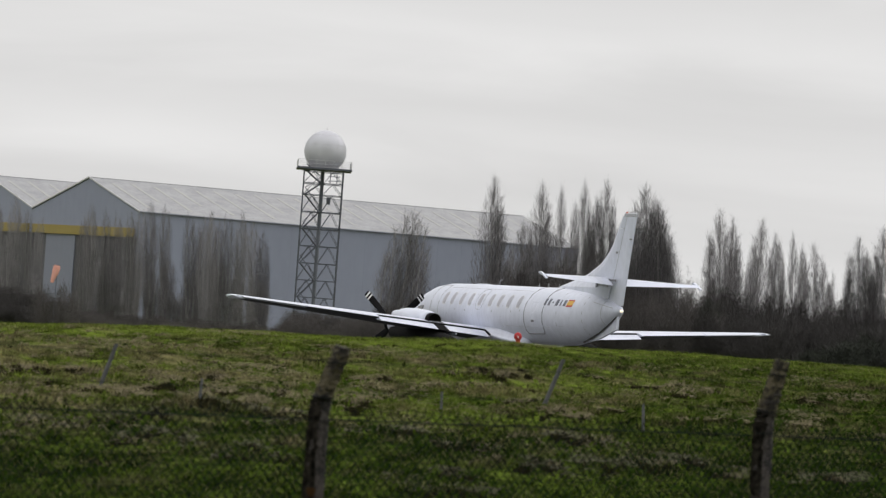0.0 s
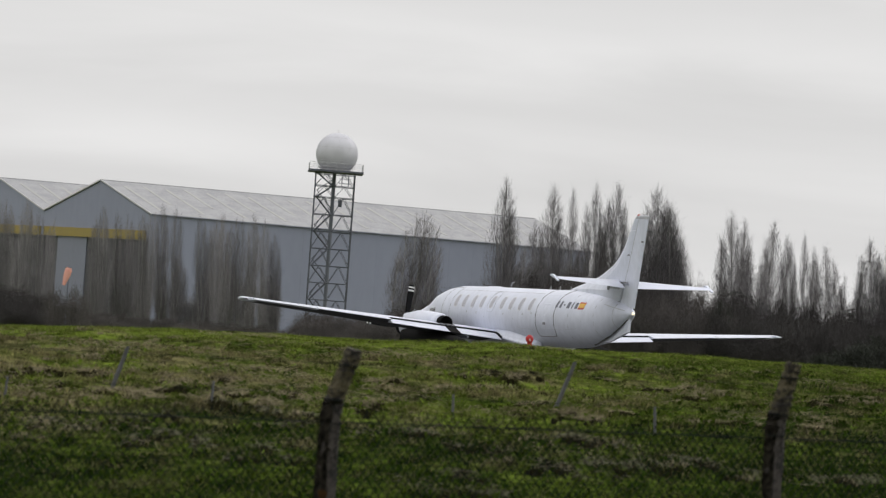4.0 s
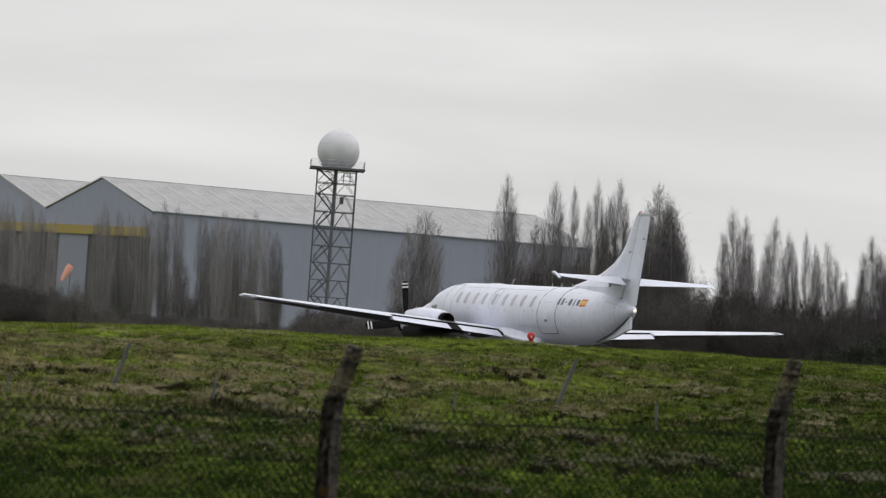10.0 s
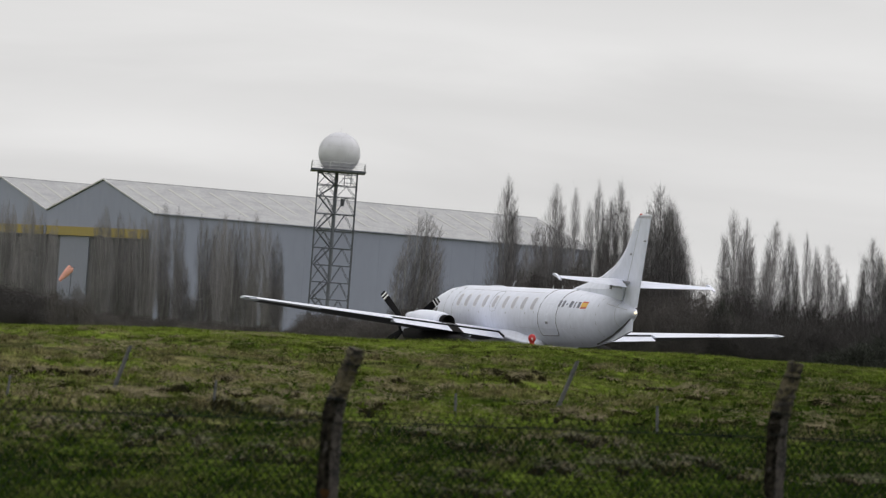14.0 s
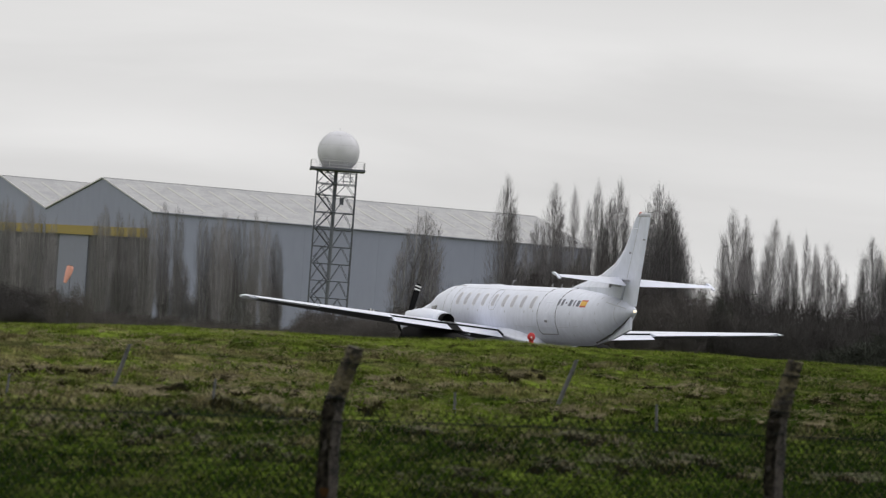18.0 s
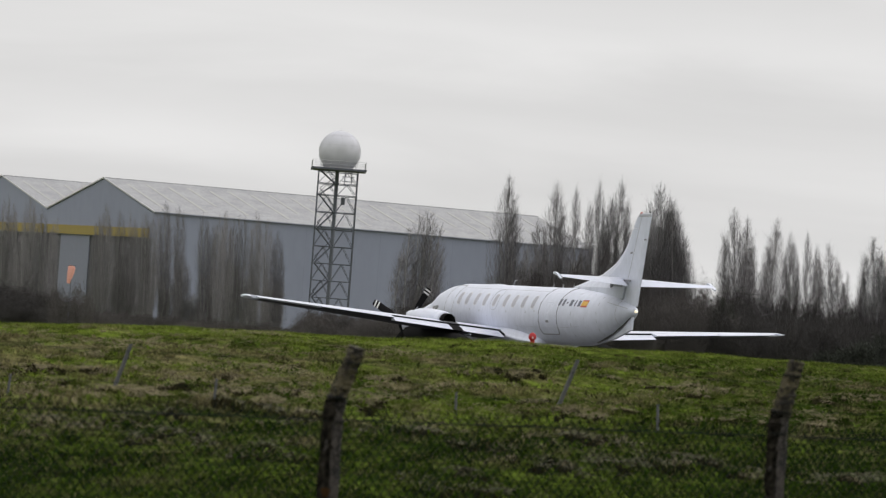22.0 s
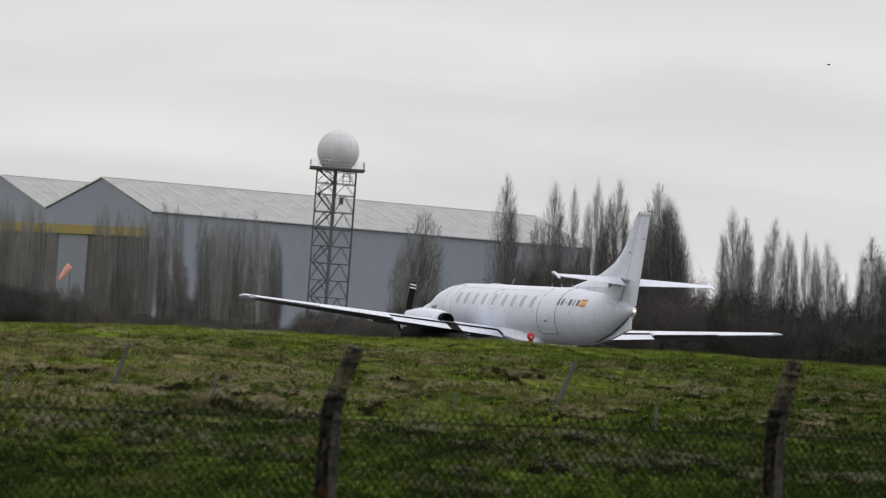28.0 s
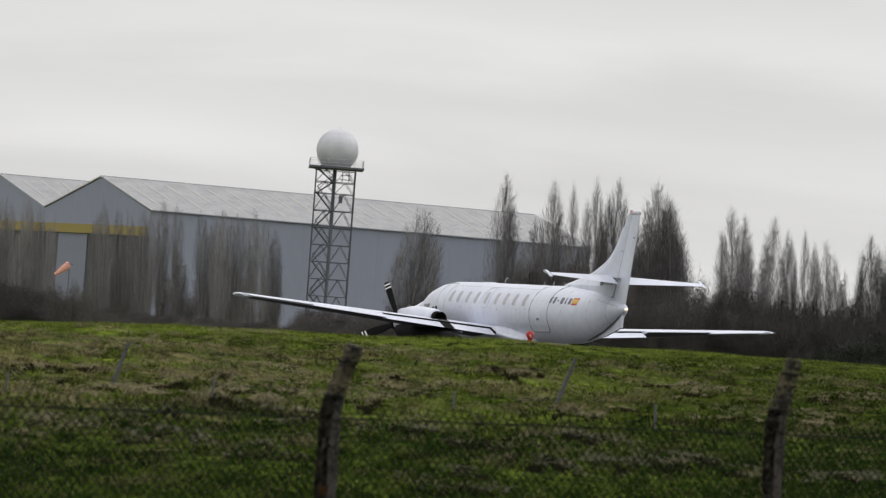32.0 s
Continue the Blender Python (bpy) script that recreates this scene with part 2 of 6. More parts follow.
STAKE = material("pale_weathered_stake", (0.110, 0.114, 0.115), (0.056, 0.060, 0.056), 0.9, fine=30.0, broad=6.0, bump=0.3)
WIRE = material("green_coated_wire", (0.009, 0.012, 0.011), (0.016, 0.019, 0.018), 0.9, fine=20.0, gloss=0.05)
ASPHALT = material("worn_asphalt", (0.045, 0.045, 0.047), (0.07, 0.07, 0.07), 0.9, fine=8.0, broad=0.4, amount=0.9, bump=0.2)
SIDE_BLACK = material("side_black", (0.004, 0.004, 0.003), (0.030, 0.026, 0.020), 1.0, fine=30.0, broad=8.0, amount=2.0, bump=0.5, gloss=0.05)
DRY = material("dry_grass", (0.268, 0.232, 0.150), (0.108, 0.096, 0.058), 1.0, fine=3.0, broad=0.5, by_island=0.4, gloss=0.0)
GREY_HAY = material("grey_hay", (0.165, 0.155, 0.106), (0.062, 0.062, 0.040), 1.0, fine=3.0, broad=0.5, by_island=0.5, gloss=0.0)
LICHEN = material("orange_lichen", (0.052, 0.028, 0.011), (0.018, 0.012, 0.008), 1.0, fine=60.0, broad=20.0, amount=1.4, bump=0.5, gloss=0.0)
SHADE_THATCH = material("shade_thatch", (0.040, 0.036, 0.018), (0.018, 0.017, 0.009), 1.0, fine=3.0, broad=0.5, by_island=0.4, gloss=0.0)
FEATHER = material("dark_plumage", (0.03, 0.03, 0.032), (0.05, 0.05, 0.05), 0.8, fine=30.0)
UNDERSIDE = material("shaded_underside", (0.035, 0.035, 0.038), (0.06, 0.06, 0.062), 0.7, fine=5.0, broad=0.8, gloss=0.2)
RED_PAINT = material("red_marker_paint", (0.50, 0.024, 0.028), (0.40, 0.02, 0.024), 0.45, fine=20.0, broad=4.0)


# ---------------------------------------------------------------- mesh helpers
def mesh_object(name, verts, faces, mat, parent=None, label="", smooth=False):
    me = bpy.data.meshes.new(name)
    me.from_pydata([tuple(v) for v in verts], [], [tuple(f) for f in faces])
    me.materials.append(mat)
    if smooth:
        me.polygons.foreach_set("use_smooth", [True] * len(me.polygons))
    me.update()
    ob = new(name, me)
    if parent is not None:
        ob.parent = parent
    return tagged(ob, label)


def join(*pieces):
    verts, faces = [], []
    for v, f in pieces:
        k = len(verts)
        verts += [tuple(p) for p in v]
        faces += [tuple(i + k for i in q) for q in f]
    return verts, faces


def box(x0, y0, z0, x1, y1, z1, chamfer=0.0):
    """A block; with a chamfer its upright edges and its top are cut."""
    if not chamfer:
        v = [(x, y, z) for z in (z0, z1) for x, y in ((x0, y0), (x1, y0), (x1, y1), (x0, y1))]
        return v, [(3, 2, 1, 0), (4, 5, 6, 7), (0, 1, 5, 4), (1, 2, 6, 5), (2, 3, 7, 6), (3, 0, 4, 7)]
    c = chamfer

    def ring(i, z):
        a0, b0, a1, b1 = x0 + i, y0 + i, x1 - i, y1 - i
        return [(a0 + c, b0, z), (a1 - c, b0, z), (a1, b0 + c, z), (a1, b1 - c, z), (a1 - c, b1, z), (a0 + c, b1, z), (a0, b1 - c, z), (a0, b0 + c, z)]
    return loft([ring(0, z0), ring(0, z1 - c), ring(c * 0.6, z1)])


def loft(rings, caps=True):
    n = len(rings[0])
    v = [p for r in rings for p in r]
    f = []
    for i in range(len(rings) - 1):
        for j in range(n):
            k = (j + 1) % n
            f.append((i * n + j, i * n + k, (i + 1) * n + k, (i + 1) * n + j))
    if caps:
        f.append(tuple(reversed(range(n))))
        f.append(tuple(range((len(rings) - 1) * n, len(rings) * n)))
    return v, f


def tube(p, q, r0, r1=None, sides=6, caps=True):
    p, q = Vector(p), Vector(q)
    r1 = r0 if r1 is None else r1
    d = (q - p).normalized()
    a = d.cross(Vector((0, 0, 1)) if abs(d.z) < 0.9 else Vector((1, 0, 0))).normalized()
    b = d.cross(a)
    rings = []
    for c, r in ((p, r0), (q, r1)):
        rings.append([c + (a * math.cos(2 * math.pi * i / sides) + b * math.sin(2 * math.pi * i / sides)) * r for i in range(sides)])
    return loft(rings, caps)


def path_tube(points, radii, sides=6):
    rings = []
    for i, p in enumerate(points):
        p = Vector(p)
        d = (Vector(points[min(i + 1, len(points) - 1)]) - Vector(points[max(i - 1, 0)])).normalized()
        a = d.cross(Vector((0, 0, 1)) if abs(d.z) < 0.9 else Vector((1, 0, 0))).normalized()
        b = d.cross(a)
        rings.append([p + (a * math.cos(2 * math.pi * k / sides) + b * math.sin(2 * math.pi * k / sides)) * radii[i] for k in range(sides)])
    return loft(rings)


def thing(name, at, label, category, group="", kind="", turn=0.0):
    e = new(name)
    e.matrix_basis = pose(*at, 0, 0, turn)
    return tagged(e, label, category, group, kind)


def part(name, geo, mat, parent, label="", smooth=False):
    return mesh_object(name, geo[0], geo[1], mat, parent, label, smooth)


# ---------------------------------------------------------------- the ground
WAVES = [(random.uniform(0.35, 1.0), random.gauss(0, 0.35), random.uniform(0, 6.28), random.uniform(0.6, 4.2)) for _ in range(26)]


# swathes of hay left lying on the bank, from end to end: x, y, x, y
SWATHES_WEST = [
    (-4.17, 42.82, -3.79, 43.25), (-3.59, 42.21, -2.51, 41.91), (-2.94, 41.45, -1.51, 41.61), (-2.54, 42.31, -1.39, 42.85), (-2.31, 45.05, -1.60, 48.67), (-4.63, 43.67, -3.48, 44.36),
    (-2.10, 38.80, -1.41, 39.67), (-3.53, 36.47, -2.33, 38.26), (-1.44, 38.42, -0.94, 39.53), (-2.60, 35.57, -2.27, 35.89), (-2.13, 35.96, -1.41, 34.40), (-1.53, 36.07, -1.07, 34.43),
    (-0.73, 45.80, -0.33, 46.45), (-0.03, 43.61, 0.91, 47.13), (0.55, 47.69, 1.30, 48.67), (-0.69, 40.79, 0.22, 43.37), (-0.62, 37.51, 0.21, 37.69),
]
SWATHES_EAST = [
    (0.16, 36.48, 0.73, 35.57), (0.88, 34.55, 1.54, 35.43), (-0.17, 33.07, 0.19, 32.78), (0.22, 34.27, 0.54, 32.95), (0.28, 31.96, 0.65, 32.61), (1.58, 42.82, 2.08, 42.69),
    (2.52, 48.62, 3.44, 48.79), (2.88, 46.29, 3.44, 46.39), (2.70, 41.27, 3.56, 42.58), (2.10, 49.32, 2.94, 52.86), (1.59, 34.91, 1.94, 35.61), (1.87, 35.15, 2.99, 35.77),
    (4.33, 46.29, 5.18, 48.96), (3.84, 42.84, 4.38, 43.51), (5.18, 48.96, 5.42, 48.34), (1.27, 38.00, 2.00, 38.86), (1.24, 41.29, 1.72, 41.93), (3.03, 34.98, 4.07, 36.15),
    (0.94, 43.59, 1.32, 41.95),
]


def bumps(x, y):
    """Mown swathes and tussocks: waves that run mostly along the bank."""
    s = 0.0
    for weight, slant, phase, length in WAVES:
        k = 2 * math.pi / length
        s = s + weight * length * 0.006 * np.sin(k * (0.55 * x + slant * y * 0.4) + phase + 1.7 * np.sin(y * 0.9 / length + phase)) * np.cos(k * (0.75 * y + slant * x) + phase * 1.9)
    return s + 0.055 * ridges(x, y) * np.clip((63 - y) / 12, 0.2, 1)


def wander(along, k):
    """How a swathe strays from its line."""
    return 0.36 * np.sin(2.9 * along + 1.7 * k) + 0.20 * np.sin(8.3 * along + 2.9 * k) + 0.10 * np.sin(21.0 * along + k)


def swathe_place(k, row, x, y):
    """How far along a swathe and how far behind its lip a point lies."""
    x0, y0, x1, y1 = row
    length = math.hypot(x1 - x0, y1 - y0)
    ux, uy = (x1 - x0) / length, (y1 - y0) / length
    along = (x - x0) * ux + (y - y0) * uy
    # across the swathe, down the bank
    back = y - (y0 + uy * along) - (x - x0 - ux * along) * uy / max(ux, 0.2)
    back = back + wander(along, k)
    return along, back, length


def ridges(x, y):
    """Swathes of lying grass, steep towards the verge, from 0 to about 1."""
    s = 0.0
    for k, row in enumerate(SWATHES_WEST + SWATHES_EAST):
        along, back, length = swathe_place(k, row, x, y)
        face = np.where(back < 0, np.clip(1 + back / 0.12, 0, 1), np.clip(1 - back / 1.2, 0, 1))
        ends = np.clip(along / 0.3 + 0.3, 0, 1) * np.clip((length - along) / 0.3 + 0.3, 0, 1)
        s = s + face * ends * np.clip(0.62 + 0.3 * np.sin(5.3 * along + k) + 0.25 * np.sin(13.0 * along + 2 * k), 0.05, 1.1)
    # lower uneven rows between them
    for k in range(18):
        row = 30.6 + 1.75 * k + 0.45 * np.sin(0.47 * x + 2.3 * k) + 0.16 * np.sin(1.9 * x + 1.1 * k) + 0.06 * np.sin(5.3 * x + 3 * k)
        back = y - row
        face = np.where(back < 0, np.clip(1 + back / 0.12, 0, 1), np.clip(1 - back / 1.1, 0, 1))
        gate = np.sin(0.83 * x + 1.9 * k) + 0.55 * np.sin(2.1 * x + 0.7 * k) + 0.25 * np.sin(5.7 * x + k)
        s = s + 0.55 * face * np.clip(0.9 * gate - 0.5, 0, 1)
    return np.minimum(s, 1.3)


def ground_z(x, y):
    """The verge, the grass bank, its crest, and the airfield behind it that falls away gently."""
    x, y = np.asarray(x, float), np.asarray(y, float)
    crest = np.interp(x, [-12, -7.2, -5.2, -3.4, -0.8, 1.0, 2.6, 5.5, 12], [1.09, 1.175, 1.275, 1.340, 1.41, 1.480, 1.515, 1.540, 1.545])
    rise = np.sin(np.clip((y - 20) / 45, 0, 1) * math.pi / 2)
    fall = np.clip((y - 65) / 38, 0, 1)
    fall = fall * fall * (3 - 2 * fall)
    far = np.clip((y - 165) / 250, 0, 1)
    far = far * far * (3 - 2 * far)
    swell = np.interp(x, [-7.2, -5.7, -5.1, -4.2, -3.4, -2.5, -1.6, -0.9, -0.3, 0.5, 0.9, 1.4, 2.1], [0.0, 0.035, 0.045, 0.068, 0.060, 0.050, 0.030, 0.0, -0.012, 0.0, 0.025, 0.035, 0.0])
    z = -0.2 + (crest + 0.2) * rise + swell * np.clip((y - 48) / 15, 0, 1)
    z = z * (1 - fall) - 0.32 * fall - 2.68 * far
    near = np.clip((20 - y) / 20, 0, 1)
    z = z + 0.4 * near
    bank = np.clip((y - 22) / 8, 0, 1) * np.clip((80 - y) / 30, 0.25, 1) * np.clip((90 - y) / 10, 0, 1) * np.clip((40 - np.abs(x)) / 20, 0, 1)
    return z + bumps(x, y) * bank


def grown(start, step, end, growth):
    out, v = [], start
    while abs(v) < abs(end):
        step *= growth
        v += step
        out.append(v)
    return out


def build_ground():
    xs = np.arange(-9.6, 9.61, 0.15)
    xs = np.array([-v for v in grown(9.6, 0.15, 3000, 1.22)][::-1] + list(xs) + grown(9.6, 0.15, 3000, 1.22))
    ys = np.arange(27.0, 72.0, 0.14)
    ys = np.array([27.0 - (v - 9.6) for v in grown(9.6, 0.15, 3000, 1.2)][::-1] + list(ys) + grown(72.0, 0.14, 4600, 1.12))
    gx, gy = np.meshgrid(xs, ys)
    gz = ground_z(gx, gy)
    nx, ny = len(xs), len(ys)
    verts = np.stack([gx, gy, gz], -1).reshape(-1, 3)
    i = np.arange(nx * ny).reshape(ny, nx)
    faces = np.stack([i[:-1, :-1], i[:-1, 1:], i[1:, 1:], i[1:, :-1]], -1).reshape(-1, 4)
    ob = mesh_object("ground", verts.tolist(), faces.tolist(), TURF, smooth=True)
    tagged(ob, "rough mown grass bank and airfield meadow", "ground", kind="structure")


build_ground()


def triangles_object(name, tri, mat, parent=None, label=""):
    """A mesh of loose triangles from an array (n, 3, 3)."""
    n = len(tri)
    me = bpy.data.meshes.new(name)
    me.vertices.add(n * 3)
    me.vertices.foreach_set("co", tri.astype(np.float32).ravel())
    me.loops.add(n * 3)
    me.loops.foreach_set("vertex_index", np.arange(n * 3, dtype=np.int32))
    me.polygons.add(n)
    me.polygons.foreach_set("loop_start", np.arange(0, n * 3, 3, dtype=np.int32))
    me.update(calc_edges=True)
    me.materials.append(mat)
    ob = new(name, me)
    if parent is not None:
        ob.parent = parent
    return tagged(ob, label)


def build_grass():
    rng = np.random.default_rng(5)
    n = 215000
    y = 29.0 + 40.0 * rng.random(n) ** 1.15
    x = (rng.random(n) * 2 - 1) * (0.117 * y + 1.4)
    clump = np.clip(0.75 + 8 * bumps(x, y), 0.55, 1.8)
    blades = 3
    x = np.repeat(x, blades) + rng.normal(0, 0.03, n * blades)
    y = np.repeat(y, blades) + rng.normal(0, 0.03, n * blades)
    size = np.repeat(clump, blades) * rng.uniform(0.02, 0.055, n * blades)
    z = ground_z(x, y) - 0.012
    side = rng.random(n * blades) * 2 * math.pi
    w = 0.0035 + 0.003 * rng.random(n * blades)
    lean = rng.normal(0, 0.9, (n * blades, 2)) * size[:, None]
    tri = np.empty((n * blades, 3, 3))
    tri[:, 0] = np.stack([x - w * np.cos(side), y - w * np.sin(side), z], -1)
    tri[:, 1] = np.stack([x + w * np.cos(side), y + w * np.sin(side), z], -1)
    tri[:, 2] = np.stack([x + lean[:, 0], y + lean[:, 1], z + size], -1)
    # low broad leaves in rosettes, mostly down by the fence
    m, leaves = 9000, 6
    ry = 28.5 + 26.0 * rng.random(m) ** 1.7
    rx = (rng.random(m) * 2 - 1) * (0.117 * ry + 0.4)
    ra = (rng.random((m, 1)) + np.arange(leaves)[None] / leaves).ravel() * 2 * math.pi
    length = (rng.uniform(0.03, 0.07, (m, 1)) * rng.uniform(0.7, 1.2, (m, leaves))).ravel()
    bx, by = np.repeat(rx, leaves), np.repeat(ry, leaves)
    bz = ground_z(bx, by) + 0.015
    up = rng.uniform(0.2, 1.0, m * leaves) * length
    ux, uy = np.cos(ra), np.sin(ra)
    hw = length * 0.22
    mid = np.stack([bx + ux * length * 0.6, by + uy * length * 0.6, bz + up], -1)
    broad = np.stack([np.stack([bx, by, bz], -1), mid + np.stack([-uy * hw, ux * hw, 0 * hw], -1), mid + np.stack([uy * hw, -ux * hw, 0 * hw], -1)], 1)
    ob = triangles_object("meadow_weeds", broad, LEAVES)
    tagged(ob, "low broad-leaved weeds in the grass", "weeds", kind="stuff")
    ob = triangles_object("grass", tri, BLADES)
    tagged(ob, "short tufted green and straw-coloured grass on the bank", "grass", kind="stuff")


build_grass()


def build_tussocks(name, label, mat, seed, count, blades, shift, tall, width, hang):
    """Tussocks along the lips of the swathes: dry grass that hangs over, or dark thatch below it that paints the shade
    there.
    """
    rng = np.random.default_rng(seed)
    cy = 30.0 + 35.0 * rng.random(count * 10) ** 0.75
    cx = (rng.random(count * 10) * 2 - 1) * (0.117 * cy + 0.3)
    lip = ridges(cx, cy + 0.08) - ridges(cx, cy - 0.08)
    order = np.argsort(-(lip + 0.12 * rng.random(count * 10)))[:count]
    cx, cy = cx[order], cy[order] + shift
    wide = np.repeat(rng.uniform(0.05, 0.20, count), blades)
    size = np.repeat(rng.uniform(*tall, count) * np.clip((cy - 22) / 20, 0.4, 1.1), blades)
    n = count * blades
    x = np.repeat(cx, blades) + rng.normal(0, 1, n) * wide * 0.6
    y = np.repeat(cy, blades) + rng.normal(0, 0.05, n) + 0.12 * (x - np.repeat(cx, blades)) * np.repeat(rng.normal(0, 1, count), blades)
    h = size * rng.uniform(0.4, 1.2, n)
    z = ground_z(x, y) - 0.01
    side = rng.random(n) * 2 * math.pi
    w = width * rng.uniform(0.6, 1.4, n)
    tri = np.empty((n, 3, 3))
    tri[:, 0] = np.stack([x - w * np.cos(side), y - w * np.sin(side), z], -1)
    tri[:, 1] = np.stack([x + w * np.cos(side), y + w * np.sin(side), z], -1)
    tri[:, 2] = np.stack([x + rng.normal(0, 0.035, n), y - hang + rng.normal(0, 0.03, n), z + h], -1)
    ob = triangles_object(name, tri, mat)
    tagged(ob, label, "grass", kind="stuff")


def build_mops(name, label, mat, seed, count, blades, near, far, size, width, lean_left=0.0, stray=0.22):
    """Mop-headed tussocks: blades that rise from a crown, arch over and droop, most of them down the bank."""
    rng = np.random.default_rng(seed)
    cy = near + (far - near) * rng.random(count * 6) ** 0.8
    cx = (rng.random(count * 6) * 2 - 1) * (0.117 * cy + 0.3)
    lip = ridges(cx, cy + 0.08) - ridges(cx, cy - 0.08)
    order = np.argsort(-(lip + stray * rng.random(count * 6) - lean_left * 0.03 * cx))[:count]
    cx, cy = cx[order], cy[order] + 0.06
    big = np.repeat(rng.uniform(0.5, 1.25, count) ** 1.5, blades)
    n = count * blades
    x = np.repeat(cx, blades) + rng.normal(0, 0.045, n) * big
    y = np.repeat(cy, blades) + rng.normal(0, 0.03, n) * big
    base = np.stack([x, y, ground_z(x, y) - 0.01], -1)
    lean = np.repeat(rng.normal(0, 0.5, count), blades)
    az = -math.pi / 2 + lean + rng.normal(0, 1.1, n)
    way = np.stack([np.cos(az), np.sin(az), 0 * az], -1)
    across = np.stack([-np.sin(az), np.cos(az), 0 * az], -1) * (width * rng.uniform(0.6, 1.4, n))[:, None]
    reach = (rng.uniform(0.3, 1.0, n) * 0.15 * size * big)[:, None]
    high = (rng.uniform(0.4, 1.0, n) * 0.085 * size * big)[:, None]
    up = np.array([0, 0, 1.0])
    mid = base + way * reach * 0.42 + up * high
    tip = base + way * reach + up * high * rng.uniform(-0.1, 0.7, n)[:, None]
    tri = np.concatenate([np.stack([base - across, base + across, mid + across], 1), np.stack([base - across, mid + across, mid - across], 1), np.stack([mid - across, mid + across, tip], 1)])
    ob = triangles_object(name, tri, mat)
    tagged(ob, label, "grass", kind="stuff")


def lying(x, y, along, length, width, high, rng):
    """Blades of cut grass that lie on the turf and bow a little."""
    n = len(x)
    base = np.stack([x, y, ground_z(x, y) + rng.uniform(0.0, 1.0, n) * high], -1)
    way = np.stack([np.cos(along), np.sin(along), rng.normal(0, 0.10, n)], -1) * length[:, None]
    tilt = rng.uniform(0.3, 1.3, n)
    across = np.stack([0 * x, np.cos(tilt), np.sin(tilt)], -1) * (width * rng.uniform(0.6, 1.5, n))[:, None]
    mid = base + way * 0.5 + np.stack([0 * x, 0 * x, rng.uniform(0.0, 0.016, n)], -1)
    tip = base + way + np.stack([0 * x, rng.normal(-0.01, 0.02, n), rng.uniform(-0.02, 0.006, n)], -1)
    return np.concatenate([np.stack([base - across, mid - across, mid + across], 1), np.stack([mid - across, tip, mid + across], 1)])


def build_hay():
    """Pale hay along the swathes, and loose stalks strewn between them, most of them on the dry western slope."""
    rng = np.random.default_rng(8)
    pieces, greyer = [], []
    for k, row in enumerate(SWATHES_WEST + SWATHES_EAST):
        x0, y0, x1, y1 = row
        length = math.hypot(x1 - x0, y1 - y0)
        n = int(1050 * (0.3 + (x1 - x0)) * (1.0 if x0 < 1 and y0 > 37.5 else 0.85))
        f = rng.random(n)
        clump = np.sin(9 * f * length + k) + np.sin(23 * f * length + 2 * k) + rng.normal(0, 0.8, n)
        keep = clump > 0.45
        f = f[keep]
        x = x0 + (x1 - x0) * f + rng.normal(0, 0.03, len(f))
        y = y0 + (y1 - y0) * f + np.abs(rng.normal(0, 0.20, len(f))) - 0.08
        along, back, _ = swathe_place(k, row, x, y)
        y = y - wander(along, k)
        turn = rng.normal(0, 0.55, len(f)) + np.where(rng.random(len(f)) < 0.5, 0, math.pi)
        # hay on the lower swathes is darker and greyer
        (greyer if y0 < 40.5 else pieces).append(lying(x, y, turn, rng.uniform(0.05, 0.15, len(f)), 0.0026, 0.035, rng))
    n = 95000
    y = 36.0 + 26.0 * rng.random(n)
    x = (rng.random(n) * 2 - 1) * (0.117 * y + 0.4)
    patch = np.sin(1.3 * x + 0.5 * y) + np.sin(2.9 * x - 1.1 * y + 1.0) + 0.8 * np.sin(0.7 * y + 2.0) + 0.7 * np.sin(5.3 * x + 2.1 * y) + rng.normal(0, 0.8, n)
    keep = patch > 1.0 + 0.27 * (x + 1.0) * (x > -1) + 0.25 * np.abs(y - 47) * (np.abs(y - 47) > 9) / 4
    x, y = x[keep], y[keep]
    turn = rng.normal(0, 0.6, len(x)) + np.where(rng.random(len(x)) < 0.5, 0, math.pi)
    pieces.append(lying(x, y, turn, rng.uniform(0.04, 0.12, len(x)), 0.0021, 0.045, rng))
    # dark blades below the lips stand in for the shade there
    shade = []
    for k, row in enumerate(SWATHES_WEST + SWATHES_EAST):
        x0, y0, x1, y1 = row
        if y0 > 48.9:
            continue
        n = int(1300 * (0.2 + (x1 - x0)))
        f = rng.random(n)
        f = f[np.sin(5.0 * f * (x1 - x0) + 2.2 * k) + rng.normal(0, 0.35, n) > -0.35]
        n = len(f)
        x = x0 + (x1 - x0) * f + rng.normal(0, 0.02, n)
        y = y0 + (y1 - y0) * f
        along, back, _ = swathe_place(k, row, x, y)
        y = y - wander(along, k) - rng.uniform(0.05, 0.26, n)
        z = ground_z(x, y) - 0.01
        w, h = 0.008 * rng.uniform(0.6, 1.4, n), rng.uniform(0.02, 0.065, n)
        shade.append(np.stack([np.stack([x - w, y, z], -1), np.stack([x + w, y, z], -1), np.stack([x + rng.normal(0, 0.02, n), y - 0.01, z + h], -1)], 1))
    ob = triangles_object("lip_shade", np.concatenate(shade), SHADE_THATCH)
    tagged(ob, "dark blades standing in for shade below the lips of the swathes", "grass", kind="stuff")
    ob = triangles_object("grey_hay", np.concatenate(greyer), GREY_HAY)
    tagged(ob, "grey-brown hay low on the bank", "hay", kind="stuff")
    ob = triangles_object("hay", np.concatenate(pieces), DRY)
    tagged(ob, "pale dry hay lying in swathes on the bank", "hay", kind="stuff")


